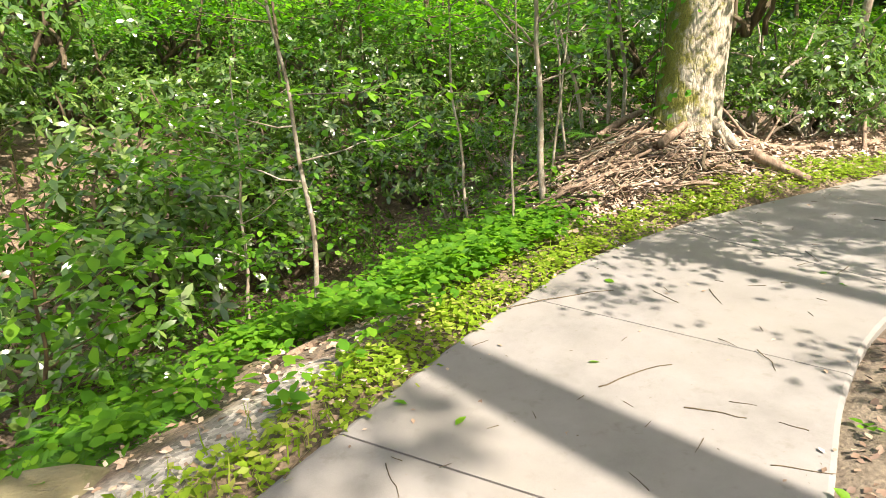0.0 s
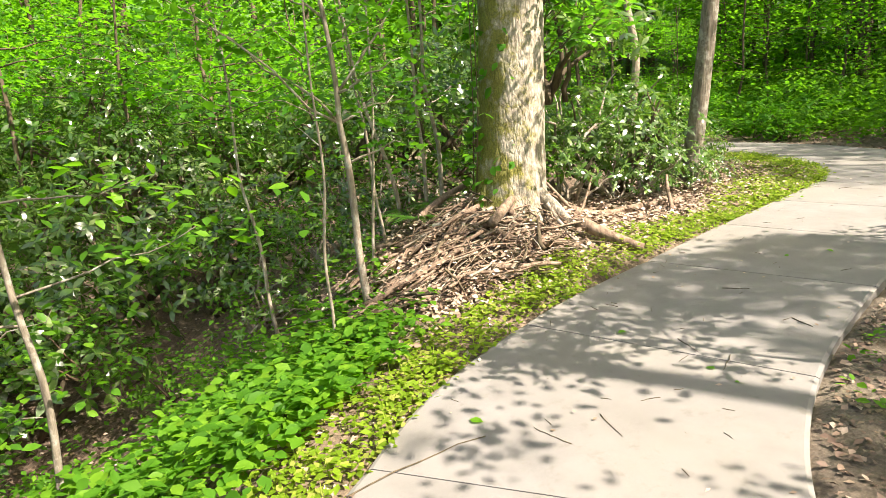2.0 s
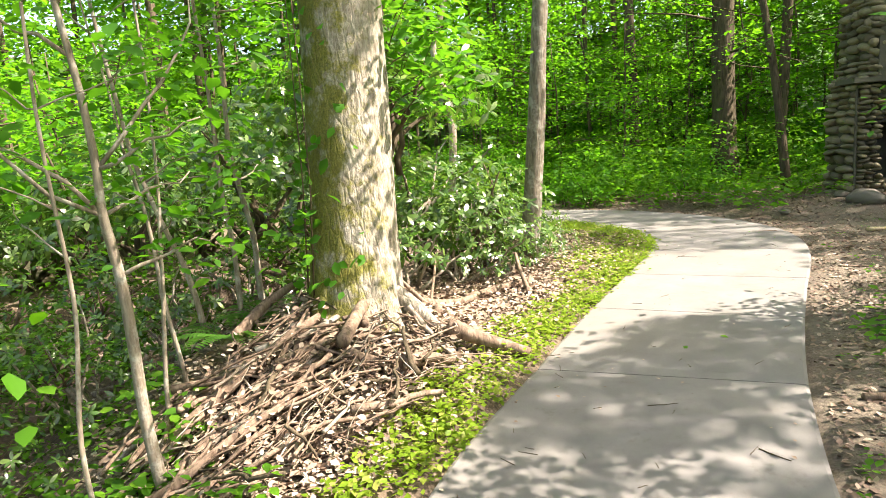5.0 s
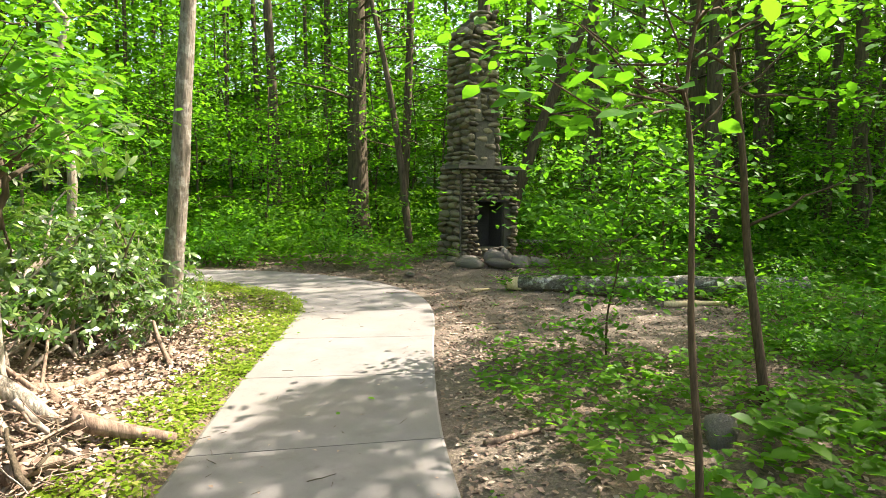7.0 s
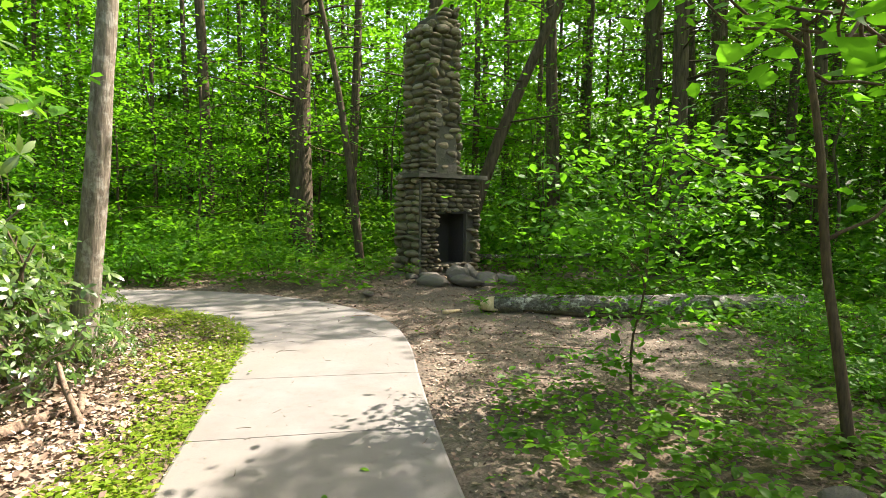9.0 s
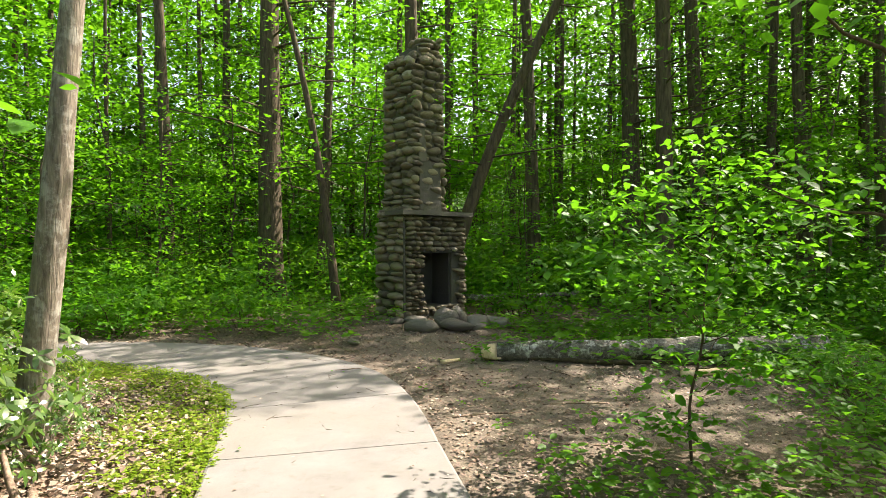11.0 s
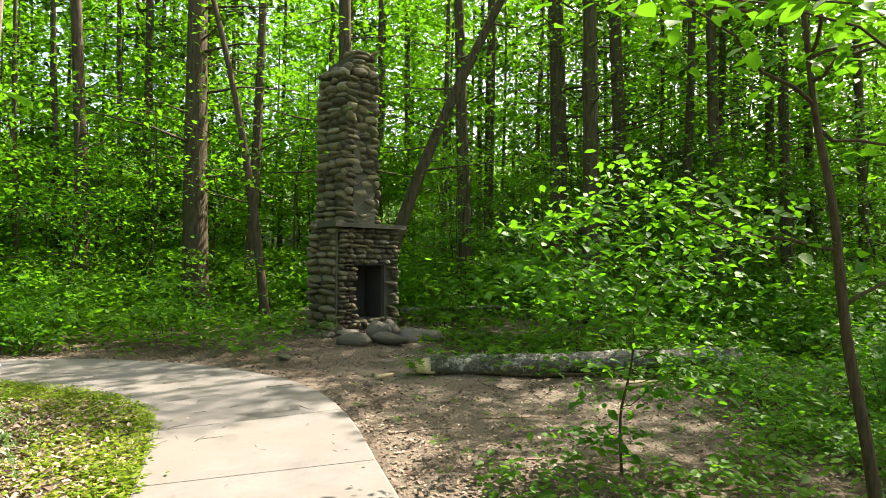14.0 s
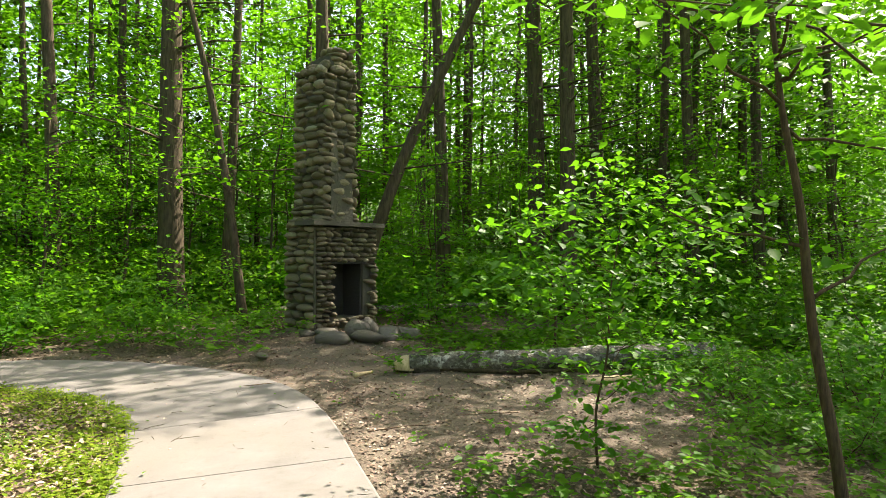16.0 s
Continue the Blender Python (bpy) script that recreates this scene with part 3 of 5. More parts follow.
big = thing("big_tree", *BIG_TREE, on_ground(*BIG_TREE) - 0.1, "thick old tree trunk with mossy pale bark", "tree")
hs = np.array([0, 0.12, 0.3, 0.6, 1.0, 1.6, 2.5, 4.0, 6.0, 9.0, 13.0])
sides = 40
pts = np.stack([0.03 * hs + 0.03 * np.sin(hs), 0.012 * hs, hs], 1)
rad = np.array([0.38, 0.345, 0.32, 0.3, 0.288, 0.28, 0.27, 0.26, 0.25, 0.22, 0.17])
v, f = tube(np.stack([np.interp(np.linspace(0, 1, 60) ** 1.6 * 13, hs, pts[:, k]) for k in range(3)], 1), np.interp(np.linspace(0, 1, 60) ** 1.6 * 13, hs, rad), sides, 0.012, 3)
ang = np.arctan2(v[:, 1], v[:, 0])
root = np.exp(-v[:, 2] / 0.3) * (0.2 * np.maximum(0, np.sin(ang * 4 + 0.6)) ** 2)
v[:, 0] *= 1 + root
v[:, 1] *= 1 + root
mesh_object("trunk", v, f, BARK_BIG, big)
for a0, ln in ((-1.0, 0.55), (0.4, 0.5)):
    p = [(0.3 * math.cos(a0), 0.3 * math.sin(a0), 0.22), (0.45 * math.cos(a0), 0.45 * math.sin(a0), 0.12), (ln * math.cos(a0 + 0.15), ln * math.sin(a0 + 0.15), -0.02), (ln * 1.3 * math.cos(a0 + 0.3), ln * 1.3 * math.sin(a0 + 0.3), -0.12)]
    v, f = tube(p, [0.07, 0.06, 0.04, 0.015], 10, 0.05, int(ln * 10))
    mesh_object("root", v, f, BARK_BIG, big)


vr = np.random.default_rng(8)
va, vh = vr.uniform(2.2, 4.4, 90), vr.uniform(0.25, 2.6, 90) * vr.random(90) ** 0.4
rad_at = np.interp(vh, hs, rad) + 0.03
vp = np.stack([np.interp(vh, hs, pts[:, 0]) + rad_at * np.cos(va), np.interp(vh, hs, pts[:, 1]) + rad_at * np.sin(va), vh + 0.1], 1)
out = np.stack([np.cos(va), np.sin(va), 0.4 + 0 * va], 1)
vv, vf = leaves(vp, out * 0.6 + vr.normal(0, 0.4, out.shape) + np.array([0, 0, -0.5]), out, vr.uniform(0.06, 0.12, 90), BROAD)
climber = thing("climbing_vine", *BIG_TREE, on_ground(*BIG_TREE) - 0.1, "green climbing vine leaves on the mossy trunk", "vine")
mesh_object("foliage", vv, vf, LEAF_MAPLE, climber, smooth=False)
sv, sf = joined([tube([(0.33 * math.cos(a), 0.33 * math.sin(a), 0.1), (0.305 * math.cos(a + 0.2), 0.305 * math.sin(a + 0.2), 1.0), (0.29 * math.cos(a + 0.1), 0.29 * math.sin(a + 0.1), 2.2)], [0.006, 0.005, 0.003], 5, 0, 1) for a in (2.9, 3.2)])
tagged(mesh_object("stem_tangle", sv, sf, BARK_SAPLING, climber), kind="stuff")


def sprays(tips, per, spread, size, outline, r, flat=0.25, droop=0.25):
    """Flat leafy sprays, each about a twig tip."""
    tips = np.asarray(tips)
    pts = np.repeat(tips, per, 0) + r.normal(0, 1, (len(tips) * per, 3)) * np.array([spread, spread, spread * flat])
    return random_leaves(pts, size, outline, droop, 0.35, r)


def small_tree(name, x, y, line, radius, bark, branches, leaf_mat, leaf_size, per, label, seed, spread=0.22, outline=BROAD, category="sapling", group=""):
    """A sapling: stem along line (heights above its foot), limbs to each branch tip, leaves about the limbs."""
    r = np.random.default_rng(seed)
    ob = thing(name, x, y, on_ground(x, y) - 0.04, label, category, group)
    line = np.asarray(line, float)
    t = np.linspace(0, 1, 24)
    stem = np.stack([np.interp(t * (len(line) - 1), np.arange(len(line)), line[:, k]) for k in range(3)], 1)
    stem += np.stack([0.012 * np.sin(t * 17 + seed), 0.012 * np.cos(t * 13 + seed), 0 * t], 1)
    v, f = tube(stem, np.linspace(radius * 1.15, radius * 0.35, 24), 10, 0.03, seed)
    mesh_object("stem", v, f, bark, ob)
    tips = []
    for h, tip in branches:
        k = int(np.argmin(np.abs(stem[:, 2] - h)))
        b = bent(stem[k], tip, 7, 0.1, r)
        v, f = tube(b, np.linspace(radius * 0.4, radius * 0.12, 7), 6, 0.0, seed)
        mesh_object("branch", v, f, bark, ob)
        tips += [b[i] for i in (3, 4, 5, 6)]
        tips += [b[i] + r.normal(0, 1, 3) * (spread, spread, 0.08) for i in (4, 5, 6)]
    if tips:
        v, f = sprays(tips, per, spread, leaf_size, outline, r)
        mesh_object("foliage", v, f, leaf_mat, ob, smooth=False)
    return ob


# slim tree by the bend
small_tree("slim_tree", 5.86, 8.18, [(0, 0, 0), (0.03, -0.09, 1.0), (0.06, -0.18, 2.0), (0.09, -0.26, 3.0), (0.12, -0.34, 4.0), (0.15, -0.4, 5.0), (0.2, -0.5, 6.0), (0.2, -0.6, 7.0)], 0.115, BARK_SLIM, [(4.6, (0.9, -0.9, 5.0)), (5.4, (-0.5, -1.1, 5.9)), (5.0, (-0.9, 0.3, 5.5))], LEAF_MAPLE, 0.075, 7,
           "slim straight tree with brown-grey bark at the path bend", 5, category="tree")
small_tree("crooked_tree", 7.2, 11.6, [(0, 0, 0), (0.1, -0.1, 2.0), (-0.1, 0.1, 3.3), (0.15, -0.1, 4.2), (-0.35, 0.3, 5.0), (-0.4, 0.3, 7)], 0.07, BARK_PALE, [], LEAF_MAPLE, 0.1, 1,
           "thin crooked tree with whitish bark", 6, category="tree")

# saplings on the shady bank and beside the brush pile
small_tree("sapling", -1.1, 4.72, [(0, 0, 0), (0.02, 0, 0.8), (-0.03, 0.05, 1.5), (-0.1, 0.1, 2.0), (-0.16, 0.1, 2.6), (-0.2, 0.2, 3.6)], 0.02, BARK_SLIM,
           [(1.2, (-0.9, -0.2, 1.45)), (1.3, (0.9, 0.3, 1.55)), (1.6, (-0.6, -0.5, 1.8)), (1.8, (0.7, -0.3, 1.9)), (2.4, (-0.7, 0.2, 2.7)), (2.8, (0.6, 0.4, 3.0))],
           LEAF_HERB, 0.085, 13, "thin grey sapling with flat leafy branches on the bank", 11)
bank = [(2.02, 7.14, 0.032, (-0.1, 0.0)), (1.8, 7.0, 0.026, (-0.06, 0.05)), (1.54, 7.0, 0.028, (-0.3, 0.1)), (0.55, 5.3, 0.016, (0.02, 0.0)), (1.25, 6.6, 0.02, (-0.12, 0.1)), (0.2, 6.3, 0.022, (-0.1, 0.1)), (1.05, 6.15, 0.018, (0.1, 0.2))]
for i, (x, y, rad0, (lx, ly)) in enumerate(bank):
    r = np.random.default_rng(40 + i)
    top = r.uniform(2.4, 4.2)
    line = [(0, 0, 0), (lx * 0.4, ly * 0.4, 0.7), (lx + r.normal(0, 0.04), ly, 1.4), (lx * 1.5, ly * 1.4 + r.normal(0, 0.05), top * 0.7), (lx * 2.2, ly * 2, top)]
    br = [(h, (lx + 0.55 * math.cos(a), ly + 0.55 * math.sin(a), h + 0.25)) for h, a in zip(r.uniform(0.9, top, 7), r.uniform(0, 6.3, 7))]
    small_tree("sapling", x, y, line, 0.7 * rad0, BARK_PALE, br, LEAF_MAPLE, 0.085, 7, "thin pale-stemmed sapling beside the brush pile", 60 + i, 0.2, group="saplings by the brush pile")

small_tree("sapling", 0.9, 5.75, [(0, 0, 0), (-0.03, 0.03, 0.7), (-0.07, 0.05, 1.4), (-0.08, 0.06, 1.7), (-0.14, 0.1, 2.5), (-0.2, 0.12, 3.6)], 0.03, BARK_PALE,
           [(1.5, (-1.15, 0.1, 2.4)), (1.5, (-1.1, 0.3, 2.3)), (1.7, (0.45, 0.1, 2.6)), (1.75, (0.35, -0.2, 1.95)), (1.5, (0.4, 0.3, 1.7)), (2.2, (-0.6, 0.3, 2.8)), (2.6, (0.3, -0.3, 3.0)), (1.2, (0.35, -0.1, 1.35))],
           LEAF_MAPLE, 0.085, 8, "pale forked sapling with a long slanting limb", 59, 0.2)

# saplings right of the path
small_tree("sapling", 3.46, 2.5, [(0, 0, 0), (0.0, 0.03, 0.6), (0.02, 0.06, 1.2), (0.02, 0.1, 1.8), (0.02, 0.11, 2.1), (0.1, 0.02, 2.9)], 0.018, BARK_SAPLING,
           [(2.0, (-0.3, 0.35, 2.75)), (1.9, (0.35, -0.45, 2.45)), (2.0, (-1.25, 0.5, 1.95)), (2.0, (-1.2, 0.4, 2.1)), (2.0, (-1.05, 0.6, 1.9)), (2.0, (-0.2, 0.8, 2.5)), (2.3, (0.2, 0.5, 2.6)), (2.2, (0.4, -0.6, 2.6)), (2.4, (-0.2, -0.3, 2.75)), (2.1, (0.15, 1.3, 2.4)), (2.2, (0.1, 0.9, 2.35)), (2.1, (-0.3, 0.9, 2.25)), (2.3, (0.6, -0.1, 2.6))],
           LEAF_MAPLE, 0.082, 5, "slender forked sapling with bright broad leaves", 71, 0.15)
small_tree("sapling", 5.66, 2.02, [(0, 0, 0), (0.0, 0.09, 0.8), (0.05, 0.19, 1.6), (0.08, 0.26, 2.3), (0.12, 0.32, 2.95), (0, 0.6, 4.6)], 0.034, BARK_SAPLING,
           [(1.7, (0.3, 1.0, 2.0)), (1.4, (0.4, -0.6, 1.8)), (2.6, (-0.3, 1.2, 3.1)), (2.9, (0.2, -0.4, 3.1)), (3.2, (0.3, 1.4, 3.4)), (2.7, (-0.5, 0.0, 2.9)), (2.9, (-0.6, 0.5, 3.2)), (2.5, (0.3, -0.7, 2.4))],
           LEAF_MAPLE, 0.11, 8, "leaning dark-barked young tree among the plants", 72)
small_tree("sapling", 6.53, 3.32, [(0, 0, 0), (0.03, -0.02, 0.5), (0.06, -0.1, 1.0), (0.08, -0.15, 1.5), (0.15, -0.25, 2.3)], 0.01, BARK_SAPLING,
           [(0.35, (-0.15, 0.32, 0.32)), (0.55, (-0.1, -0.3, 0.7)), (0.7, (0.0, -0.42, 0.75)), (1.0, (-0.75, 0.5, 1.6)), (1.0, (-0.5, 0.3, 1.45)), (1.2, (-0.3, 0.5, 1.85)), (1.5, (0.1, 0.35, 2.05)), (1.7, (0.2, -0.2, 2.4)), (1.6, (0.4, -0.7, 2.25)),
            (1.3, (0.4, -1.15, 1.9)), (1.1, (0.7, -0.7, 1.55)), (1.2, (0.0, -0.45, 1.7)), (0.9, (-0.4, 0.2, 1.35)), (1.0, (0.5, 0.3, 1.45)), (1.5, (-0.2, -0.6, 2.15)), (0.9, (0.1, -0.9, 1.4)), (0.8, (0.3, -0.5, 1.15)), (1.1, (-0.6, 0.55, 1.35))],
           LEAF_MAPLE, 0.082, 17, "thin sapling with large light green leaves in the clearing", 73, 0.2)
small_tree("sapling", -2.35, 3.1, [(0, 0, 0), (0.05, 0, 0.5), (0.12, 0.02, 1.0), (0.15, 0.05, 1.7)], 0.014, BARK_SAPLING,
           [(0.4, (0.5, -0.2, 0.65)), (0.5, (0.4, 0.4, 0.75)), (0.6, (0.65, 0.1, 0.85)), (0.8, (0.1, -0.5, 1.0)), (0.9, (0.5, 0.3, 1.15)), (1.1, (-0.3, 0.4, 1.3)), (1.2, (0.5, -0.2, 1.4))],
           LEAF_HERB, 0.1, 9, "small sapling with drooping bright leaves on the bank", 76, 0.18)
small_tree("sapling", -1.9, 5.3, [(0, 0, 0), (0.05, 0, 0.8), (0.1, 0.02, 1.6), (0.15, 0.05, 2.6)], 0.016, BARK_PALE,
           [(0.8, (0.7, -0.3, 1.1)), (0.9, (-0.6, -0.4, 1.2)), (1.1, (0.3, -0.7, 1.35)), (1.3, (0.7, 0.3, 1.6)), (1.5, (-0.6, 0.2, 1.75)), (1.7, (0.3, -0.6, 1.95)), (2.0, (-0.2, -0.6, 2.3)), (2.1, (0.6, 0.0, 2.4))],
           LEAF_HERB, 0.08, 16, "small sapling with flat leafy branches on the bank", 77, 0.24)
small_tree("sapling", 2.95, 7.25, [(0, 0, 0), (0.03, -0.1, 0.8), (0.08, -0.25, 1.5), (0.12, -0.35, 2.1), (0.2, -0.4, 2.9)], 0.018, BARK_SAPLING,
           [(1.5, (0.12, -1.4, 1.9)), (1.6, (0.25, -1.15, 1.95)), (1.7, (0.1, -1.15, 2.15)), (1.8, (0.0, -1.3, 2.2)), (2.0, (0.4, -0.9, 2.3)), (1.9, (-0.1, -1.15, 2.4)), (2.0, (0.15, -0.8, 2.55))],
           LEAF_MAPLE, 0.105, 9, "young tree with sunlit yellow-green layered leaves", 74, 0.17)
small_tree("sapling", 11.6, 3.0, [(0, 0, 0), (0.05, 0.02, 0.8), (0.1, 0.05, 1.5), (0.1, 0.1, 2.4)], 0.02, BARK_SAPLING,
           [(0.8, (0.2, 0.8, 1.4)), (1.0, (0.4, -0.9, 1.5)), (1.2, (-0.5, 0.4, 1.6)), (1.4, (-0.3, -0.9, 1.9)), (1.6, (0.2, 0.9, 2.0)), (1.9, (0.3, -0.5, 2.4)), (0.9, (-0.4, 1.1, 1.2))],
           LEAF_MAPLE, 0.15, 14, "leafy green sapling behind the fallen log", 75, 0.3)

# ---- fallen log, sticks ----
log = thing("fallen_log", 10.3, 3.1, on_ground(10.3, 3.1), "fallen trunk with pale lichened bark and broken end", "log")
lp = bent((-0.3, 2.0, 0.1), (0.3, -2.1, 0.2), 14, 0.012, np.random.default_rng(2))
v, f = tube(lp, np.linspace(0.135, 0.155, 14), 22, 0.05, 2)
mesh_object("trunk", v, f, BARK_LOG, log)
v, f = tube([(-0.28, 1.99, 0.1), (-0.31, 2.08, 0.09), (-0.33, 2.2, 0.06)], [0.125, 0.11, 0.05], 9, 0.16, 5)
mesh_object("broken_end", v, f, FRESHWOOD, log, "splintered tan wood")
v, f = tube(bent((0.3, 0.5, 0.12), (0.65, -1.9, 0.24), 9, 0.02, np.random.default_rng(3)), np.linspace(0.09, 0.07, 9), 12, 0.02, 4)
second = thing("fallen_limb", 10.45, 3.1, on_ground(10.45, 3.1), "slim grey fallen limb behind the log", "log")
mesh_object("limb", v, f, BARK_LOG, second)


def stick(name, a, b, radius, mat, label, seed, lift=0.5, group="", sway=0.03):
    r = np.random.default_rng(seed)
    n = 7
    line = bent((a[0], a[1], 0), (b[0], b[1], 0), n, sway, r)
    g = ground_z(line[:, 0], line[:, 1])
    _, d = path_coords(line[:, :2])
    g = np.where(np.abs(d) < HALF + 0.02, plane(line[:, 0], line[:, 1]) + 0.012, g)
    line[:, 2] = g + radius * lift + np.linspace(a[2] if len(a) > 2 else 0, b[2] if len(b) > 2 else 0, n)
    v, f = tube(line, np.linspace(radius, radius * 0.55, n), 8 if radius > 0.02 else 5, 0.06, seed)
    return tagged(mesh_object(name, v, f, mat), label, "branch" if radius > 0.012 else "twig", group)


stick("split_log", (9.5, 2.9), (9.68, 2.1), 0.05, FRESHWOOD, "pale debarked piece of split wood on the dirt", 1, 0.6)
stick("stick", (9.7, 5.78), (9.98, 5.6), 0.035, FRESHWOOD, "short pale broken stick on the dirt", 2, 0.8)
stick("branch", (-2.5, 2.55), (-1.75, 3.35), 0.055, DEADWOOD, "brown dead branch lying on the bank", 3, 0.8)
stick("branch", (-1.8, 2.95), (-1.6, 3.2, 0.05), 0.03, DEADWOOD, "short dead branch on the bank", 4, 0.8)
stick("branch", (-1.0, 3.1), (-0.6, 3.9), 0.035, DEADWOOD, "half-buried dead branch on the bank", 5, 0.4)
stick("branch", (4.05, 3.75), (4.75, 3.2), 0.022, DEADWOOD, "brown stick lying on the dirt beside the path", 6, 0.8)

stick("fallen_tree", (15.3, 6.5, 0.25), (15.6, 4.0, 0.3), 0.07, BARK_LOG, "thin grey fallen trunk lying behind the chimney", 7, 0.9)
stick("fallen_tree", (14.6, 9.1, 0.0), (15.4, 8.3, 0.15), 0.13, BARK_BIG, "mossy fallen trunk in the undergrowth behind the chimney", 8, 0.9)
stick("branch", (9.95, 4.7), (10.1, 2.6), 0.04, BARK_FOREST, "dark barkless limb lying along the log", 9, 0.8)

# ---- brush pile before the big tree ----
r3 = np.random.default_rng(33)
for i in range(120):
    x, y = 0.7 + 1.9 * r3.random(), 5.25 + 1.0 * r3.random()
    if path_coords((x, y))[1][0] < HALF + 0.35:
        continue
    a = r3.normal(0.12, 0.35)
    ln = r3.uniform(0.25, 1.1)
    rad0 = r3.choice([0.006, 0.011, 0.017, 0.028, 0.045], p=[0.38, 0.28, 0.18, 0.11, 0.05])
    tilt0, tilt1 = r3.uniform(0, 0.2, 2)
    stick("branch", (x - ln / 2 * math.cos(a), y - ln / 2 * math.sin(a), tilt0), (x + ln / 2 * math.cos(a), y + ln / 2 * math.sin(a), tilt1), rad0,
          DEADWOOD if r3.random() < 0.8 else BARK_PALE, "dry brown branch in the brush pile", 300 + i, 0.9, "branches of the brush pile", 0.1)
for a, b, rad0 in (((2.75, 5.75, 0.1), (3.2, 5.45), 0.06), ((3.3, 7.0), (4.2, 7.25), 0.06), ((4.1, 7.3), (4.9, 7.2), 0.05), ((3.2, 6.6, 0.0), (3.0, 7.3, 0.5), 0.02), ((3.6, 7.2), (4.3, 8.0, 0.5), 0.018),
                   ((4.6, 6.9), (4.9, 7.4, 0.3), 0.03), ((3.9, 7.6), (3.2, 7.9, 0.4), 0.018), ((3.0, 6.2), (3.5, 6.9), 0.04), ((5.1, 7.4), (4.7, 7.0, 0.05), 0.035)):
    stick("branch", a, b, rad0, DEADWOOD, "bleached dead branch on the leaf litter", int(a[0] * 100), 0.9)

stick("branch", (0.85, 6.0, 0.05), (2.0, 6.1, 0.1), 0.05, DEADWOOD, "thick decaying limb across the brush pile", 901, 0.9, "branches of the brush pile")
stick("branch", (0.95, 5.75, 0.05), (2.05, 5.95, 0.08), 0.04, DEADWOOD, "thick decaying limb across the brush pile", 902, 0.9, "branches of the brush pile")
stick("branch", (1.5, 6.55, 0.0), (2.1, 6.75, 0.12), 0.05, DEADWOOD, "mossy decaying limb by the saplings", 903, 0.9, "branches of the brush pile")

for i in range(190):
    x, y = 0.75 + 2.0 * r3.random(), 5.15 + 1.15 * r3.random()
    if path_coords((x, y))[1][0] < HALF + 0.4:
        continue
    a, ln = r3.normal(0.25, 0.8), r3.uniform(0.12, 0.55)
    t0, t1 = r3.uniform(0.02, 0.24, 2)
    stick("branch", (x - ln / 2 * math.cos(a), y - ln / 2 * math.sin(a), t0), (x + ln / 2 * math.cos(a), y + ln / 2 * math.sin(a), t1), r3.choice([0.004, 0.007, 0.012, 0.02], p=[0.4, 0.35, 0.18, 0.07]),
          (DEADWOOD, BARK_FOREST, BARK_PALE)[int(r3.choice(3, p=[0.6, 0.25, 0.15]))], "short broken stick tangled in the brush pile", 1000 + i, 0.9, "branches of the brush pile", 0.14)

# twigs on the concrete
STICKS_ON_PATH = [((0.62, 2.36), (0.99, 2.52), 0.006), ((0.28, 3.2), (0.95, 3.39), 0.007), ((0.92, 2.18), (1.13, 2.09), 0.006), ((1.42, 2.62), (1.41, 2.43), 0.005), ((3.1, 3.83), (3.09, 3.68), 0.007),
                  ((3.16, 4.48), (3.3, 4.38), 0.005), ((-0.62, 1.85), (-0.45, 2.2), 0.008)]
for a, b, rr in STICKS_ON_PATH:
    stick("twig", a, b, 0.55 * rr, BARK_FOREST, "crooked broken twig lying on the concrete", int(abs(a[0]) * 97), 1.0, "twigs on the path", 0.07)
for i in range(110):
    k = r3.uniform(18, 110)
    l, e = edge_at(EDGE_L, k), edge_at(EDGE_R, k)
    q = l + (e - l) * r3.uniform(0.05, 0.95)
    a, ln = r3.uniform(0, 6.3), r3.choice([0.05, 0.1, 0.2, 0.45], p=[0.5, 0.33, 0.15, 0.02])
    stick("twig", q, q + ln * np.array([math.cos(a), math.sin(a)]), 0.0018 + 0.0035 * ln, BARK_FOREST, "thin dark twig fallen on the concrete", 500 + i, 1.0, "twigs on the path", 0.05)
for i in range(40):
    x, y = r3.uniform(2, 11), r3.uniform(2.0, 6.5)
    s0, d0 = path_coords((x, y))
    if not -4 < d0[0] < -HALF - 0.05:
        continue
    a, ln = r3.uniform(0, 6.3), r3.uniform(0.15, 0.7)
    stick("twig", (x, y), (x + ln * math.cos(a), y + ln * math.sin(a)), 0.004 + 0.008 * ln, DEADWOOD, "brown twig on the bare dirt", 600 + i, 0.9, "twigs on the dirt", 0.08)


def scatter(n, x0, x1, y0, y1, keep, r):
    """Random places in a rectangle, thinned by keep(x, y, s, d) in 0..1, set on the ground."""
    x, y = r.uniform(x0, x1, n), r.uniform(y0, y1, n)
    s, d = path_coords(np.stack([x, y], 1))
    ok = r.random(n) < keep(x, y, s, d)
    return x[ok], y[ok], ground_z(x[ok], y[ok])


def stuff(name, v, f, mat, label, category):
    return tagged(mesh_object(name, v, f, mat, smooth=False), label, category, kind="stuff")


def clumpy(x, y, f=1.1, ph=0.0):
    return 0.5 + 0.5 * np.sin(f * 2.3 * x + 1.3 * np.sin(f * 1.9 * y + ph) + ph) * np.sin(f * 2.1 * y + 1.1 * np.sin(f * 1.7 * x) - ph)


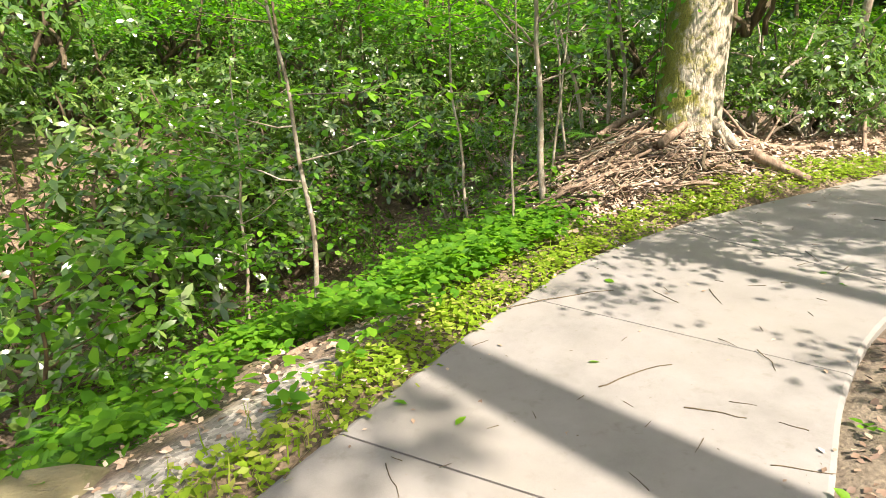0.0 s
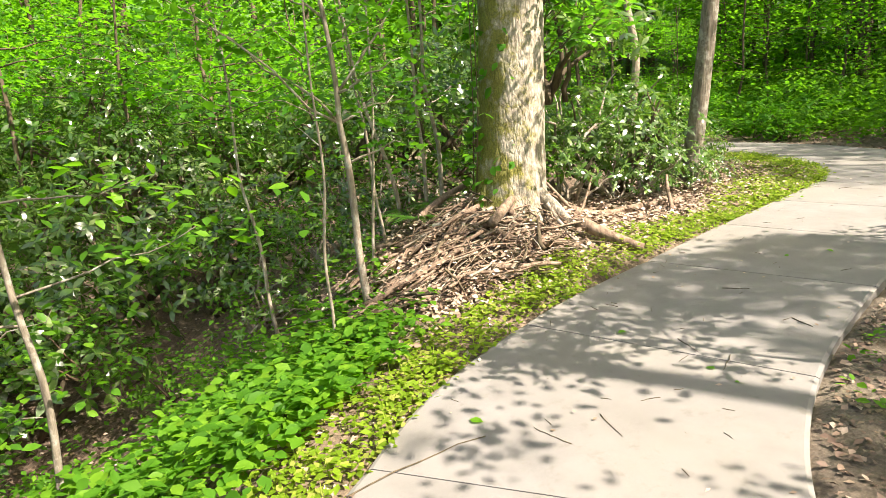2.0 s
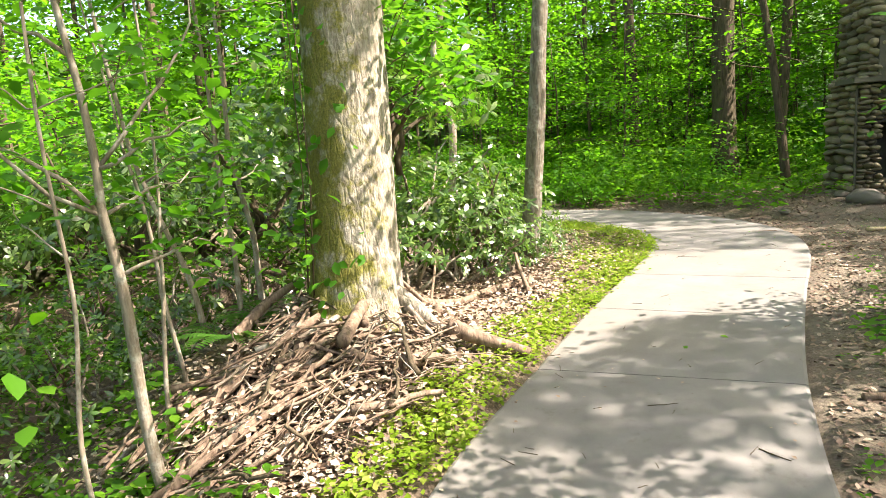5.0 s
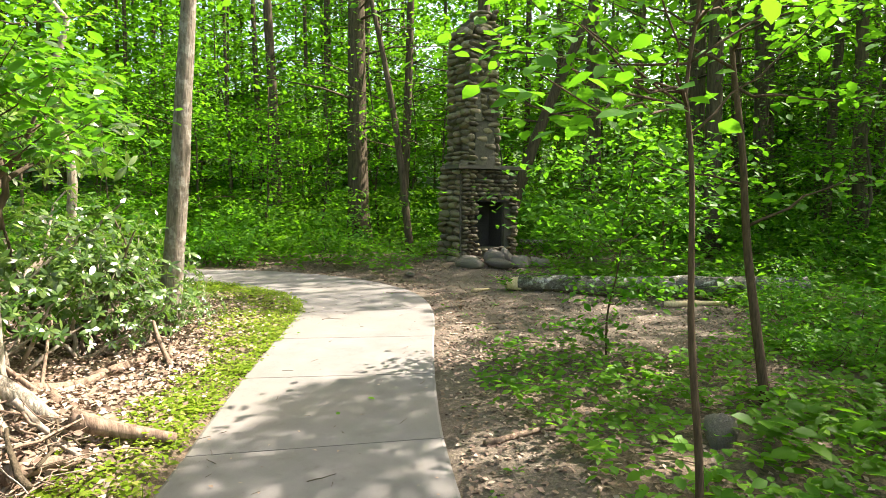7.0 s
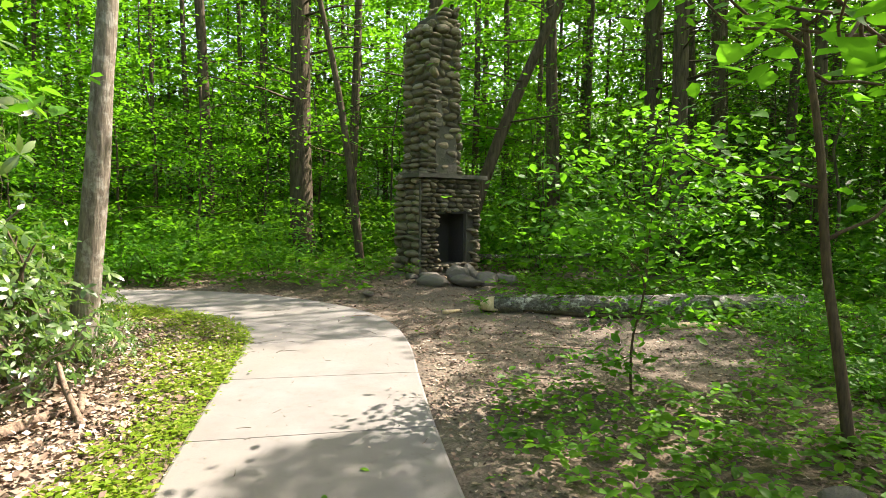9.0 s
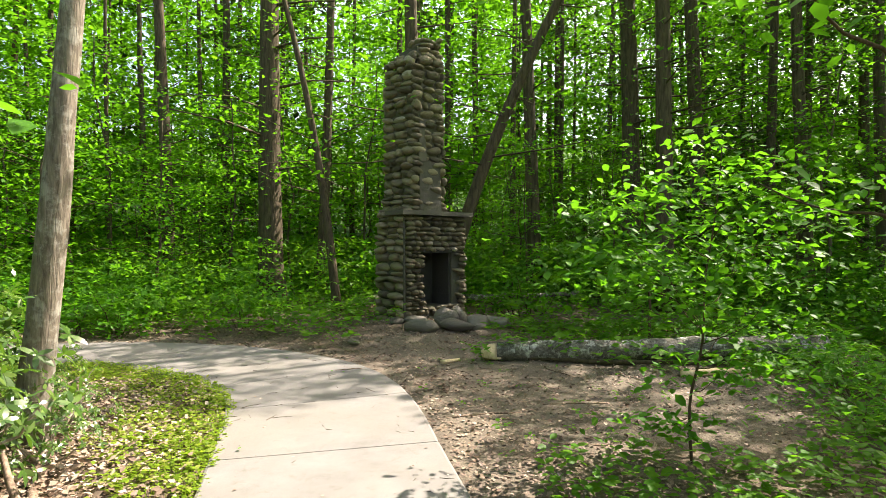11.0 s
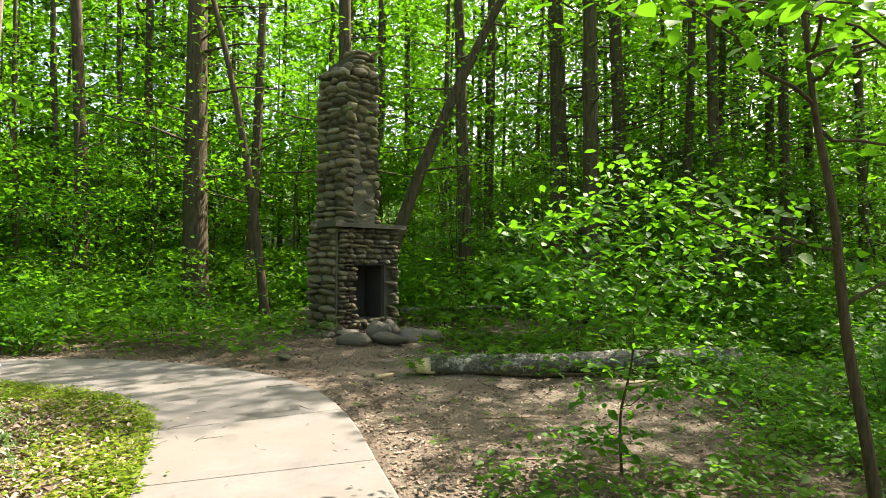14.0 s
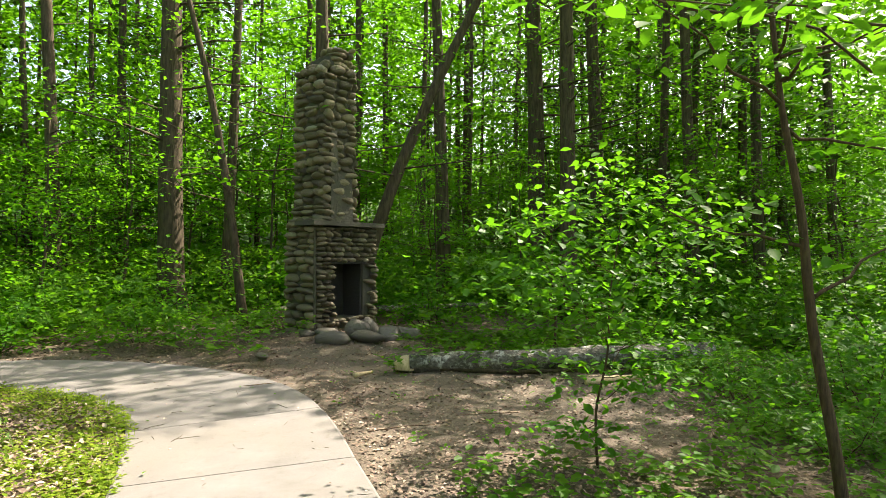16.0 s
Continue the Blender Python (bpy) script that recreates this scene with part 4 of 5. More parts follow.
def herbs(x, y, z, leafy, size, tall, outline, r):
    """Low plants: a few leaves spreading from each stalk top."""
    n = len(x)
    h = tall * r.uniform(0.35, 1.1, n)
    top = np.stack([x, y, z + h], 1)
    pts = np.repeat(top, leafy, 0)
    a = np.tile(np.arange(leafy) * 2 * math.pi / leafy, n) + np.repeat(r.uniform(0, 6.3, n), leafy) + r.normal(0, 0.25, n * leafy)
    pts[:, 2] -= r.uniform(0, 0.5, n * leafy) * np.repeat(h, leafy)
    along = np.stack([np.cos(a), np.sin(a), r.normal(0.05, 0.25, n * leafy)], 1)
    normal = np.stack([r.normal(0, 0.3, n * leafy), r.normal(0, 0.3, n * leafy), np.ones(n * leafy)], 1)
    return leaves(pts + along * 0.02, along, normal, size * r.uniform(0.55, 1.25, n * leafy), outline)


r4 = np.random.default_rng(44)
# dead leaves
x, y, z = scatter(120000, -4, 14, 0.5, 12, lambda x, y, s, d: (d > HALF + 0.02) * 0.55 * (0.3 + 0.7 * clumpy(x, y, 0.9)), r4)
v, f = random_leaves(np.stack([x, y, z + 0.012], 1), 0.048, SIMPLE, 0.0, 0.45, r4)
stuff("leaf_litter", v, f, LITTER, "dry tan and brown dead leaves covering the ground", "leaf litter")
x, y, z = scatter(130000, 0, 14, 0.0, 12, lambda x, y, s, d: (d < -HALF - 0.02) * 0.6 * (0.3 + 0.7 * clumpy(x, y, 0.9)), r4)
v, f = random_leaves(np.stack([x, y, z + 0.01], 1), 0.046, SIMPLE, 0.0, 0.4, r4)
stuff("leaf_litter", v, f, TRODDEN, "small brown crumbled leaves trodden into the dirt", "leaf litter")
x, y, z = scatter(9000, 0.8, 9.5, 0.5, 6.3, lambda x, y, s, d: (d < -HALF - 0.01) * smooth(3.0, 0.6, -d - HALF) * (0.4 + 0.6 * clumpy(x, y, 1.4, 1.0)), r4)
v, f = random_leaves(np.stack([x, y, z + 0.014], 1), 0.04, BROAD, 0.0, 0.4, r4)
stuff("leaf_litter", v, f, TRODDEN, "curled brown leaf bits on the trodden dirt", "leaf litter")
x, y, z = scatter(46000, 0.6, 8.0, 4.8, 10.0, lambda x, y, s, d: (d > HALF + 0.1) * np.exp(-((d - HALF - 1.1) / 1.0) ** 2), r4)
v, f = random_leaves(np.stack([x, y, z + r4.uniform(0.01, 0.06, len(z))], 1), 0.058, SIMPLE, 0.0, 0.6, r4)
stuff("leaf_litter", v, f, LITTER, "thick sunlit mat of curled dead leaves by the tree", "leaf litter")
x, y, z = scatter(5000, 0.5, 2.8, 5.0, 6.5, lambda x, y, s, d: (d > HALF + 0.3) * np.exp(-(((x - 1.6) / 0.9) ** 2 + ((y - 5.75) / 0.5) ** 2)), r4)
v, f = random_leaves(np.stack([x, y, z + r4.uniform(0.02, 0.2, len(z))], 1), 0.046, BROAD, 0.0, 0.8, r4)
stuff("leaf_litter", v, f, LITTER, "dead leaves caught among the brush pile branches", "leaf litter")
x, y, z = scatter(16000, -0.6, 2.6, 4.3, 6.4, lambda x, y, s, d: (d > HALF + 0.35) * np.exp(-(((x - 0.9) / 0.9) ** 2 + ((y - 5.25) / 0.55) ** 2)) * (0.35 + 0.65 * clumpy(x, y, 2.4, 1.5)), r4)
v, f = random_leaves(np.stack([x, y, z + r4.uniform(0.01, 0.07, len(z))], 1), 0.05, BROAD, 0.0, 0.6, r4)
stuff("leaf_litter", v, f, LITTER, "dry brown leaves strewn before the brush pile", "leaf litter")
x, y, z = scatter(6000, -1, 11, -1, 12, lambda x, y, s, d: (np.abs(d) < HALF - 0.02) * 0.35 * (0.2 + 0.8 * smooth(0.3, 0.8, np.abs(d))), r4)
v, f = random_leaves(np.stack([x, y, plane(x, y) + 0.018], 1), 0.03, SIMPLE, 0.0, 0.15, r4)
stuff("leaf_scraps", v, f, LITTER, "scraps of brown leaf lying on the concrete", "leaf litter")
x, y, z = scatter(5000, -1, 11, -1, 12, lambda x, y, s, d: (np.abs(d) < HALF - 0.01) * (0.15 + 0.6 * clumpy(x, y, 1.2, 3.0) ** 3), r4)
v, f = random_leaves(np.stack([x, y, plane(x, y) + 0.016], 1), 0.016, NARROW, 0.0, 0.3, r4)
stuff("bark_crumbs", v, f, BARK_FOREST, "dark crumbs of bark strewn on the concrete", "debris")
x, y, z = scatter(700, -1, 11, 0.5, 10, lambda x, y, s, d: (np.abs(d) < HALF - 0.02) * (0.12 + 0.8 * (np.hypot(x - 1.2, y - 2.13) < 0.14)), r4)
v, f = random_leaves(np.stack([x, y, plane(x, y) + 0.02], 1), 0.06, BROAD, 0.0, 0.15, r4)
stuff("fallen_green_leaves", v, f, LEAF_HERB, "fresh green leaves blown onto the concrete", "leaves")

# low plants: left verge, bank, right side, forest floor
x, y, z = scatter(170000, -2, 9.5, 1.5, 11, lambda x, y, s, d: (d > HALF - 0.03) * (1 - gravel(x, y)) * smooth(HALF + 0.6 + 0.75 * smooth(4.8, 6.2, x), HALF + 0.2, d) * 0.62 * (0.2 + 0.7 * clumpy(x, y, 2.2, 1.0)), r4)
v, f = herbs(x, y, z, 4, 0.05, 0.08, SIMPLE, r4)
stuff("verge_plants", v, f, GRASS, "small bright green leafy plants along the path edge", "plants")
x, y, z = scatter(5400, -4.5, 1.2, 1.6, 8, lambda x, y, s, d: (d > HALF + 0.25) * (1 - gravel(x, y)) * (0.05 + 0.95 * clumpy(x, y, 1.3) ** 1.6) * smooth(4.2, 2.0, d), r4)
v, f = herbs(x, y, z, 6, 0.08, 0.22, BROAD, r4)
stuff("bank_plants", v, f, LEAF_HERB, "leafy green plants covering the shaded bank", "plants")
x, y, z = scatter(16500, 1.0, 13.5, -3, 5.5, lambda x, y, s, d: (d < -HALF - 0.3) * (1 - bare(x, y)) ** 2 * (0.25 + 0.75 * clumpy(x, y, 1.1, 2.0)) * (1 - 0.6 * np.exp(-(((x - 6.3) / 1.4) ** 2 + ((y - 3.6) / 0.8) ** 2))), r4)
v, f = herbs(x, y, z, 5, 0.082, 0.18, BROAD, r4)
stuff("understory_plants", v, f, LEAF_HERB, "knee-high green plants right of the worn dirt", "plants")
x, y, z = scatter(3600, 0.8, 11, 0.5, 6, lambda x, y, s, d: (d < -HALF - 0.03) * bare(x, y) * np.where(x < 3.4, 0.75, 0.16) * clumpy(x, y, 1.9, 0.6), r4)
v, f = herbs(x, y, z, 5, 0.05, 0.06, BROAD, r4)
stuff("seedlings", v, f, LEAF_HERB, "scattered tiny green seedlings in the bare dirt", "plants")
x, y, z = scatter(13000, 10, 34, -14, 34, lambda x, y, s, d: (np.abs(d) > 1.0) * (1 - bare(x, y)) * (0.3 + 0.7 * clumpy(x, y, 0.5, 2.0)) * (np.hypot(x - 12.9, y - 6.8) > 1.3), r4)
v, f = herbs(x, y, z, 6, 0.16, 0.5, SIMPLE, r4)
stuff("forest_floor_plants", v, f, LEAF_HERB, "dense green herbs covering the forest floor", "plants")
x, y, z = scatter(6000, 2, 20, 7, 24, lambda x, y, s, d: (d < -HALF - 0.5) * (1 - bare(x, y)) * 0.8, r4)
v, f = herbs(x, y, z, 6, 0.1, 0.3, SIMPLE, r4)
stuff("forest_floor_plants", v, f, LEAF_HERB, "green herbs under the trees beyond the path", "plants")
x, y, z = scatter(2300, -2.6, 0.8, 3.6, 6.2, lambda x, y, s, d: (d > HALF + 0.3) * smooth(3.2, 2.2, d) * (0.25 + 0.75 * clumpy(x, y, 1.7, 2.4)), r4)
v, f = herbs(x, y, z, 6, 0.085, 0.25, BROAD, r4)
stuff("bank_plants", v, f, LEAF_HERB, "sunlit leafy plants on the upper bank", "plants")
# grass
x, y, z = scatter(30000, -1.6, 9.5, 1.2, 11, lambda x, y, s, d: (d > HALF - 0.02) * smooth(HALF + 0.55, HALF + 0.02, d) * np.where(x > 4, 0.8, np.where(y < 2.8, 0.6, 0.25)), r4)
a = r4.uniform(0, 6.3, len(x))
v, f = leaves(np.stack([x, y, z], 1), np.stack([0.5 * np.cos(a), 0.5 * np.sin(a), np.ones(len(x))], 1), np.stack([np.cos(a), np.sin(a), 0 * a], 1), r4.uniform(0.05, 0.15, len(x)), BLADE)
stuff("grass", v, f, GRASS, "yellow-green grass tufts along the path edge", "grass")

x, y, z = scatter(900, 9.2, 11.6, 0.8, 5.6, lambda x, y, s, d: np.exp(-((x - 10.0 - 0.15 * np.sin(3 * y)) / 0.3) ** 2) * 0.6 * clumpy(x, y, 1.6, 0.4), r4)
v, f = herbs(x, y, z, 5, 0.13, 0.38, BROAD, r4)
stuff("leafy_sprigs", v, f, LEAF_HERB, "broad-leaved sprigs growing round the fallen log", "plants")

x, y, z = scatter(34, 3.6, 5.0, 0.9, 2.2, lambda x, y, s, d: (d < -HALF - 1.2) * (0.2 + 0.8 * clumpy(x, y, 1.5, 0.8)), r4)
v, f = herbs(x, y, z, 5, 0.16, 0.3, BROAD, r4)
stuff("large_leaved_plants", v, f, LEAF_HERB, "low plants with large flat green leaves", "plants")


def leaf_clumps(n, per, x0, x1, y0, y1, lo, hi, spread, size, keep, r, tilt=0.35):
    """Flat leafy sprays at heights lo to hi above the ground, n of them, thinned by keep(x, y, d)."""
    x, y = r.uniform(x0, x1, n), r.uniform(y0, y1, n)
    _, d = path_coords(np.stack([x, y], 1))
    ok = keep(x, y, d)
    x, y = x[ok], y[ok]
    tips = np.stack([x, y, ground_z(x, y) + lo + (hi - lo) * r.random(len(x)) ** 1.2], 1)
    pts = np.repeat(tips, per, 0) + r.normal(0, 1, (len(tips) * per, 3)) * np.array([spread, spread, spread * 0.22])
    return random_leaves(pts, size, SIMPLE, 0.25, tilt, r)


r6 = np.random.default_rng(66)
open_ground = lambda x, y: (bare(x, y) < 0.05) & (np.hypot(x - 12.9, y - 6.8) > 2.1) & ~((x < 12.8) & (y > -0.5) & (y < 8.6))
v, f = leaf_clumps(3400, 26, 9, 26, -9, 25, 0.15, 1.5, 0.24, 0.115, lambda x, y, d: (d < -1.6) & open_ground(x, y) & (clumpy(x, y, 0.6, 1.0) > 0.22), r6)
stuff("understory_foliage", v, f, LEAF_HERB, "waist-high leafy green undergrowth between the trees", "foliage")
v, f = leaf_clumps(1300, 40, 16, 29, -10, 28, 3.0, 11.0, 0.42, 0.17, lambda x, y, d: (np.abs(d) > 3) & (np.hypot(x - 4, y - 6) > 17.0) & (clumpy(x, y, 0.45, 2.0) > 0.3), r6)
stuff("woods_foliage", v, f, LEAF_FOREST, "layered green leaves of the woods behind the clearing", "foliage")
v, f = leaf_clumps(10500, 34, -26, 56, -36, 56, 0.5, 25.0, 0.9, 0.44, lambda x, y, d: (np.hypot(x - 5, y - 5) > 27) & (np.hypot(x - 5, y - 5) < 50) & (y > -0.7 * x), r6, 1.6)
stuff("far_woods_foliage", v, f, LEAF_FOREST, "dense green foliage of the far woods", "foliage")

# ferns
def fern(x, y, seed, size=0.5):
    r = np.random.default_rng(seed)
    ob = thing("fern", x, y, on_ground(x, y), "green fern with arching fronds", "fern")
    for i in range(7):
        a = i * 0.9 + r.uniform(0, 0.4)
        t = np.linspace(0.1, 1, 16)
        rib = np.stack([np.cos(a) * t * size, np.sin(a) * t * size, size * (0.75 * t - 0.6 * t * t)], 1)
        side = np.array([-math.sin(a), math.cos(a), 0.0])
        base, along = np.repeat(rib, 2, 0), np.tile(np.stack([side, -side]), (16, 1)) + np.array([math.cos(a), math.sin(a), 0]) * 0.35
        v, f = leaves(base, along, np.tile((0, 0, 1.0), (32, 1)), np.repeat(0.3 * size * np.sin(np.pi * (0.15 + 0.85 * (1 - t))) ** 0.8 + 0.01, 2), NARROW)
        mesh_object("frond", v, f, LEAF_FERN, ob, smooth=False)


for i, (x, y, sz) in enumerate([(-1.85, 2.75, 0.42), (1.62, 6.75, 0.4), (1.9, 6.85, 0.35), (-1.5, 2.4, 0.3)]):
    fern(x, y, 80 + i, sz)

# ---- rhododendron thicket ----
def rhododendron_mesh(seed, whorls, reach):
    r = np.random.default_rng(seed)
    u = unit(r.normal(0, 1, (whorls, 3)))
    u[:, 2] = np.abs(u[:, 2]) * 0.9
    tips = u * np.asarray(reach) * r.uniform(0.25, 1.3, (whorls, 1)) ** 0.6
    k = 6
    base = np.repeat(tips, k, 0)
    a = np.tile(np.arange(k) * 2 * math.pi / k, whorls) + np.repeat(r.uniform(0, 6.3, whorls), k)
    axis = np.repeat(unit(u + np.array([0, 0, 0.5]) + r.normal(0, 0.3, u.shape)), k, 0)
    e1 = unit(np.cross(axis, np.array([0.3, 0.2, 0.9])))
    e2 = np.cross(axis, e1)
    along = e1 * np.cos(a)[:, None] + e2 * np.sin(a)[:, None] + axis * r.normal(0.1, 0.4, (len(a), 1)) + np.array([0, 0, -0.12])
    leaf = leaves(base, along, axis + r.normal(0, 0.25, axis.shape), r.uniform(0.07, 0.13, len(a)), OVAL)
    stems = []
    for i in range(9):
        tip = tips[r.integers(whorls)]
        stems.append(tube(bent((r.normal(0, 0.12), r.normal(0, 0.12), -0.35), tip, 7, 0.1, r), np.linspace(0.03, 0.008, 7), 6, 0, i))
    return leaf, joined(stems)


def thicket(kinds, places, name, label, leaf_mat, bark, category, group):
    """Bushes of a few shapes, each with stems and foliage, set at places (x, y, scale, turn, lift)."""
    made = []
    for i, (x, y, scale, turn, lift) in enumerate(places):
        m = pose(x, y, on_ground(x, y) + lift * scale, 0, 0, turn)
        k = i % len(kinds)
        if i < len(kinds):
            ob = tagged(new(name), label, category, group)
            (v, f), (v2, f2) = kinds[k]
            mesh_object("foliage", v, f, leaf_mat, ob, smooth=False)
            tagged(mesh_object("stem_tangle", v2, f2, bark, ob), kind="stuff")
            ob.matrix_basis = m @ Matrix.Diagonal((scale, scale, scale, 1))
            made.append(ob)
        else:
            c = copy_thing(made[k], m)
            c.scale = (scale, scale, scale)


r5 = np.random.default_rng(55)
places = []
for i in range(400):
    x, y = r5.uniform(-9, 5.2), r5.uniform(4.5, 15)
    s0, d0 = path_coords((x, y))
    if d0[0] < 2.6 + 1.7 * (x < 0.3) or math.hypot(x - BIG_TREE[0], y - BIG_TREE[1]) < 1.1 or (x > 0.2 and y < 7.6):
        continue
    if all(math.hypot(x - q[0], y - q[1]) > 0.95 for q in places):
        places.append((x, y, r5.uniform(0.9, 1.5), r5.uniform(0, 360), r5.choice([0.35, 0.5, 1.3])))
bend = [(4.6, 8.0, 0.75, 0, 0.35), (5.3, 8.4, 0.7, 90, 0.35), (5.9, 8.9, 0.75, 200, 0.35), (3.9, 8.2, 0.8, 50, 0.4), (6.6, 9.4, 0.7, 120, 0.35), (6.2, 8.3, 0.45, 10, 0.3), (5.55, 7.8, 0.42, 130, 0.3), (5.0, 7.9, 0.5, 300, 0.3), (0.8, 7.45, 0.65, 40, 0.35), (1.5, 7.95, 0.7, 160, 0.4), (0.1, 6.95, 0.6, 230, 0.35), (2.3, 8.1, 0.65, 90, 0.4), (1.2, 8.6, 0.9, 10, 0.5), (4.3, 8.8, 1.0, 30, 0.8), (5.6, 9.6, 1.0, 70, 0.8), (6.9, 10.4, 0.8, 10, 0.4)]
thicket([rhododendron_mesh(90 + i, 205, (0.95, 0.95, 0.9)) for i in range(4)], places, "rhododendron", "dark rhododendron bush with long leathery leaves", LEAF_RHODO, BARK_FOREST, "bush", "rhododendron thicket")
thicket([rhododendron_mesh(190 + i, 135, (1.15, 1.15, 1.15)) for i in range(4)], bend, "rhododendron", "open rhododendron bush with pale sunlit leathery leaves", LEAF_RHODO, BARK_PALE, "bush", "rhododendrons by the path")

# ---- leafy shrubs of the understory ----
def shrub_mesh(seed, n, reach, size):
    r = np.random.default_rng(seed)
    k = 16
    tips = unit(r.normal(0, 1, (k, 3))) * r.uniform(0.4, 1, (k, 1)) * np.asarray(reach)
    tips[:, 2] = np.abs(tips[:, 2])
    leaf = sprays(np.repeat(tips, 2, 0) + r.normal(0, 0.12, (2 * k, 3)), n // (2 * k), 0.2 * np.mean(reach), size, SIMPLE, r)
    return leaf, joined([tube(bent((r.normal(0, 0.05), r.normal(0, 0.05), -0.1), t, 6, 0.06, r), np.linspace(0.014, 0.004, 6), 4, 0, i) for i, t in enumerate(tips[:6])])


places = []
for i in range(900):
    x, y = r5.uniform(6, 30), r5.uniform(-12, 28)
    s0, d0 = path_coords((x, y))
    if abs(d0[0]) < 1.5 or float(bare(np.array([x]), np.array([y]))[0]) > 0.05 or math.hypot(x - 12.9, y - 6.8) < 2.0 or (x < 12.5 and 0 < y < 8) or (d0[0] > 0 and x < 9) or (8 < x < 14 and 0.5 < y < 6.5):
        continue
    if abs(y - 6) < 5 and x < 16 and r5.random() < 0.4:
        continue
    places.append((x, y, r5.uniform(0.7, 1.3) * (1.0 if x < 17 else 1.35), r5.uniform(0, 360), 0.0))
places = sorted(places, key=lambda q: math.hypot(q[0] - 6, q[1] - 6))[:270]
thicket([shrub_mesh(120 + i, 420, (0.8, 0.8, 1.1), 0.12) for i in range(5)], places, "shrub", "bright green leafy understory shrub", LEAF_MAPLE, BARK_FOREST, "shrub", "understory shrubs")
near = [(7.2, 1.0, 0.8, 10, 0), (7.9, 0.4, 0.9, 60, 0), (6.6, 0.6, 0.7, 100, 0), (5.4, 0.9, 0.6, 40, 0), (8.8, 0.2, 1.0, 150, 0), (9.6, -0.6, 1.1, 200, 0), (5.9, -0.2, 1.0, 20, 0), (7.2, -0.9, 1.2, 80, 0), (11.6, 2.0, 0.8, 30, 0), (12.0, 3.4, 0.7, 130, 0), (12.8, 0.6, 1.0, 99, 0), (9.3, 0.8, 0.55, 15, 0), (7.7, 1.75, 0.6, 70, 0), (8.7, 1.5, 0.7, 190, 0), (6.8, 1.45, 0.55, 250, 0), (9.7, 1.3, 0.7, 20, 0), (8.2, 0.9, 0.8, 310, 0), (10.9, 1.2, 0.9, 45, 0)]
thicket([shrub_mesh(140 + i, 520, (0.7, 0.7, 0.8), 0.1) for i in range(3)], near, "shrub", "green broad-leaved shrub at the clearing edge", LEAF_MAPLE, BARK_SAPLING, "shrub", "shrubs at the clearing")

bank_spots = [(-2.3, 3.7, 0.6, 0, 0.1), (-2.7, 4.5, 0.7, 70, 0.15), (-1.7, 5.7, 0.7, 130, 0.15), (-0.7, 6.5, 0.7, 200, 0.2), (0.1, 6.9, 0.7, 20, 0.25), (-3.2, 3.4, 0.7, 300, 0.2), (-0.1, 5.6, 0.5, 250, 0.05), (-2.0, 4.8, 0.6, 160, 0.4), (-3.6, 4.2, 0.9, 33, 0.5), (-0.4, 7.6, 0.9, 77, 0.9), (1.0, 8.2, 0.9, 140, 0.9), (2.6, 8.3, 0.9, 10, 0.8), (0.6, 7.2, 0.6, 310, 0.9), (-1.4, 6.6, 0.8, 222, 0.9), (3.3, 8.0, 0.6, 55, 0.9)]
thicket([shrub_mesh(150 + i, 560, (0.8, 0.8, 0.7), 0.085) for i in range(3)], bank_spots, "shrub", "light green broad-leaved shrub on the shady bank", LEAF_HERB, BARK_SAPLING, "shrub", "shrubs on the bank")

# ---- forest trees ----
def forest_tree_kind(seed, height, radius, crown_low, leaf_n, leaf_mat, leaf_size, outline, lean=(0, 0)):
    r = np.random.default_rng(seed)
    t = np.linspace(0, 1, 14)
    stem = np.stack([lean[0] * t ** 1.3 + 0.1 * np.sin(5 * t + seed), lean[1] * t ** 1.3 + 0.1 * np.cos(4 * t + seed) - 0.1 * math.cos(seed), height * t - 0.2], 1)
    stem[:, 0] -= stem[0, 0]
    stem[:, 1] -= stem[0, 1]
    rad0 = 0.85 * radius * (1 - 0.62 * t)
    rad0[0] *= 1.35
    trunk = tube(stem, rad0, 12, 0.02, seed)
    limbs, tips = [], []
    for i in range(16):
        h = crown_low + (height * 0.97 - crown_low) * ((i + r.random()) / 16) ** 1.3
        k = np.array([np.interp(h, stem[:, 2], stem[:, q]) for q in range(3)])
        a, ln = r.uniform(0, 6.3), (2.6 if leaf_mat is not LEAF_PINE else 2.2) * r.uniform(0.5, 1.2) * (1.15 - 0.6 * i / 16)
        b = bent(k, k + np.array([ln * math.cos(a), ln * math.sin(a), ln * r.uniform(-0.1, 0.35)]), 6, 0.08, r)
        limbs.append(tube(b[::2] if i % 2 else b[[0, 2, 5]], np.linspace(radius * 0.12, 0.005, 3), 4, 0, i))
        tips += [b[2], b[3], b[4], b[5], b[5] + r.normal(0, 0.4, 3), b[4] + r.normal(0, 0.5, 3)]
    leaf = sprays(tips, leaf_n // len(tips), 0.42, leaf_size, outline, r, 0.35)
    return trunk, joined(limbs), leaf


def forest_tree(name, x, y, parts, bark, leaf_mat, label, turn=0.0, scale=1.0, group=""):
    ob = thing(name, x, y, on_ground(x, y), label, "tree", group, rz=turn)
    ob.scale = (scale, scale, scale)
    (tv, tf), limbs, leaf = parts
    mesh_object("trunk", tv, tf, bark, ob)
    if limbs:
        tagged(mesh_object("limb_tangle", limbs[0], limbs[1], bark, ob), kind="stuff")
    if leaf is not None:
        mesh_object("crown", leaf[0], leaf[1], leaf_mat, ob, smooth=False)
    return ob


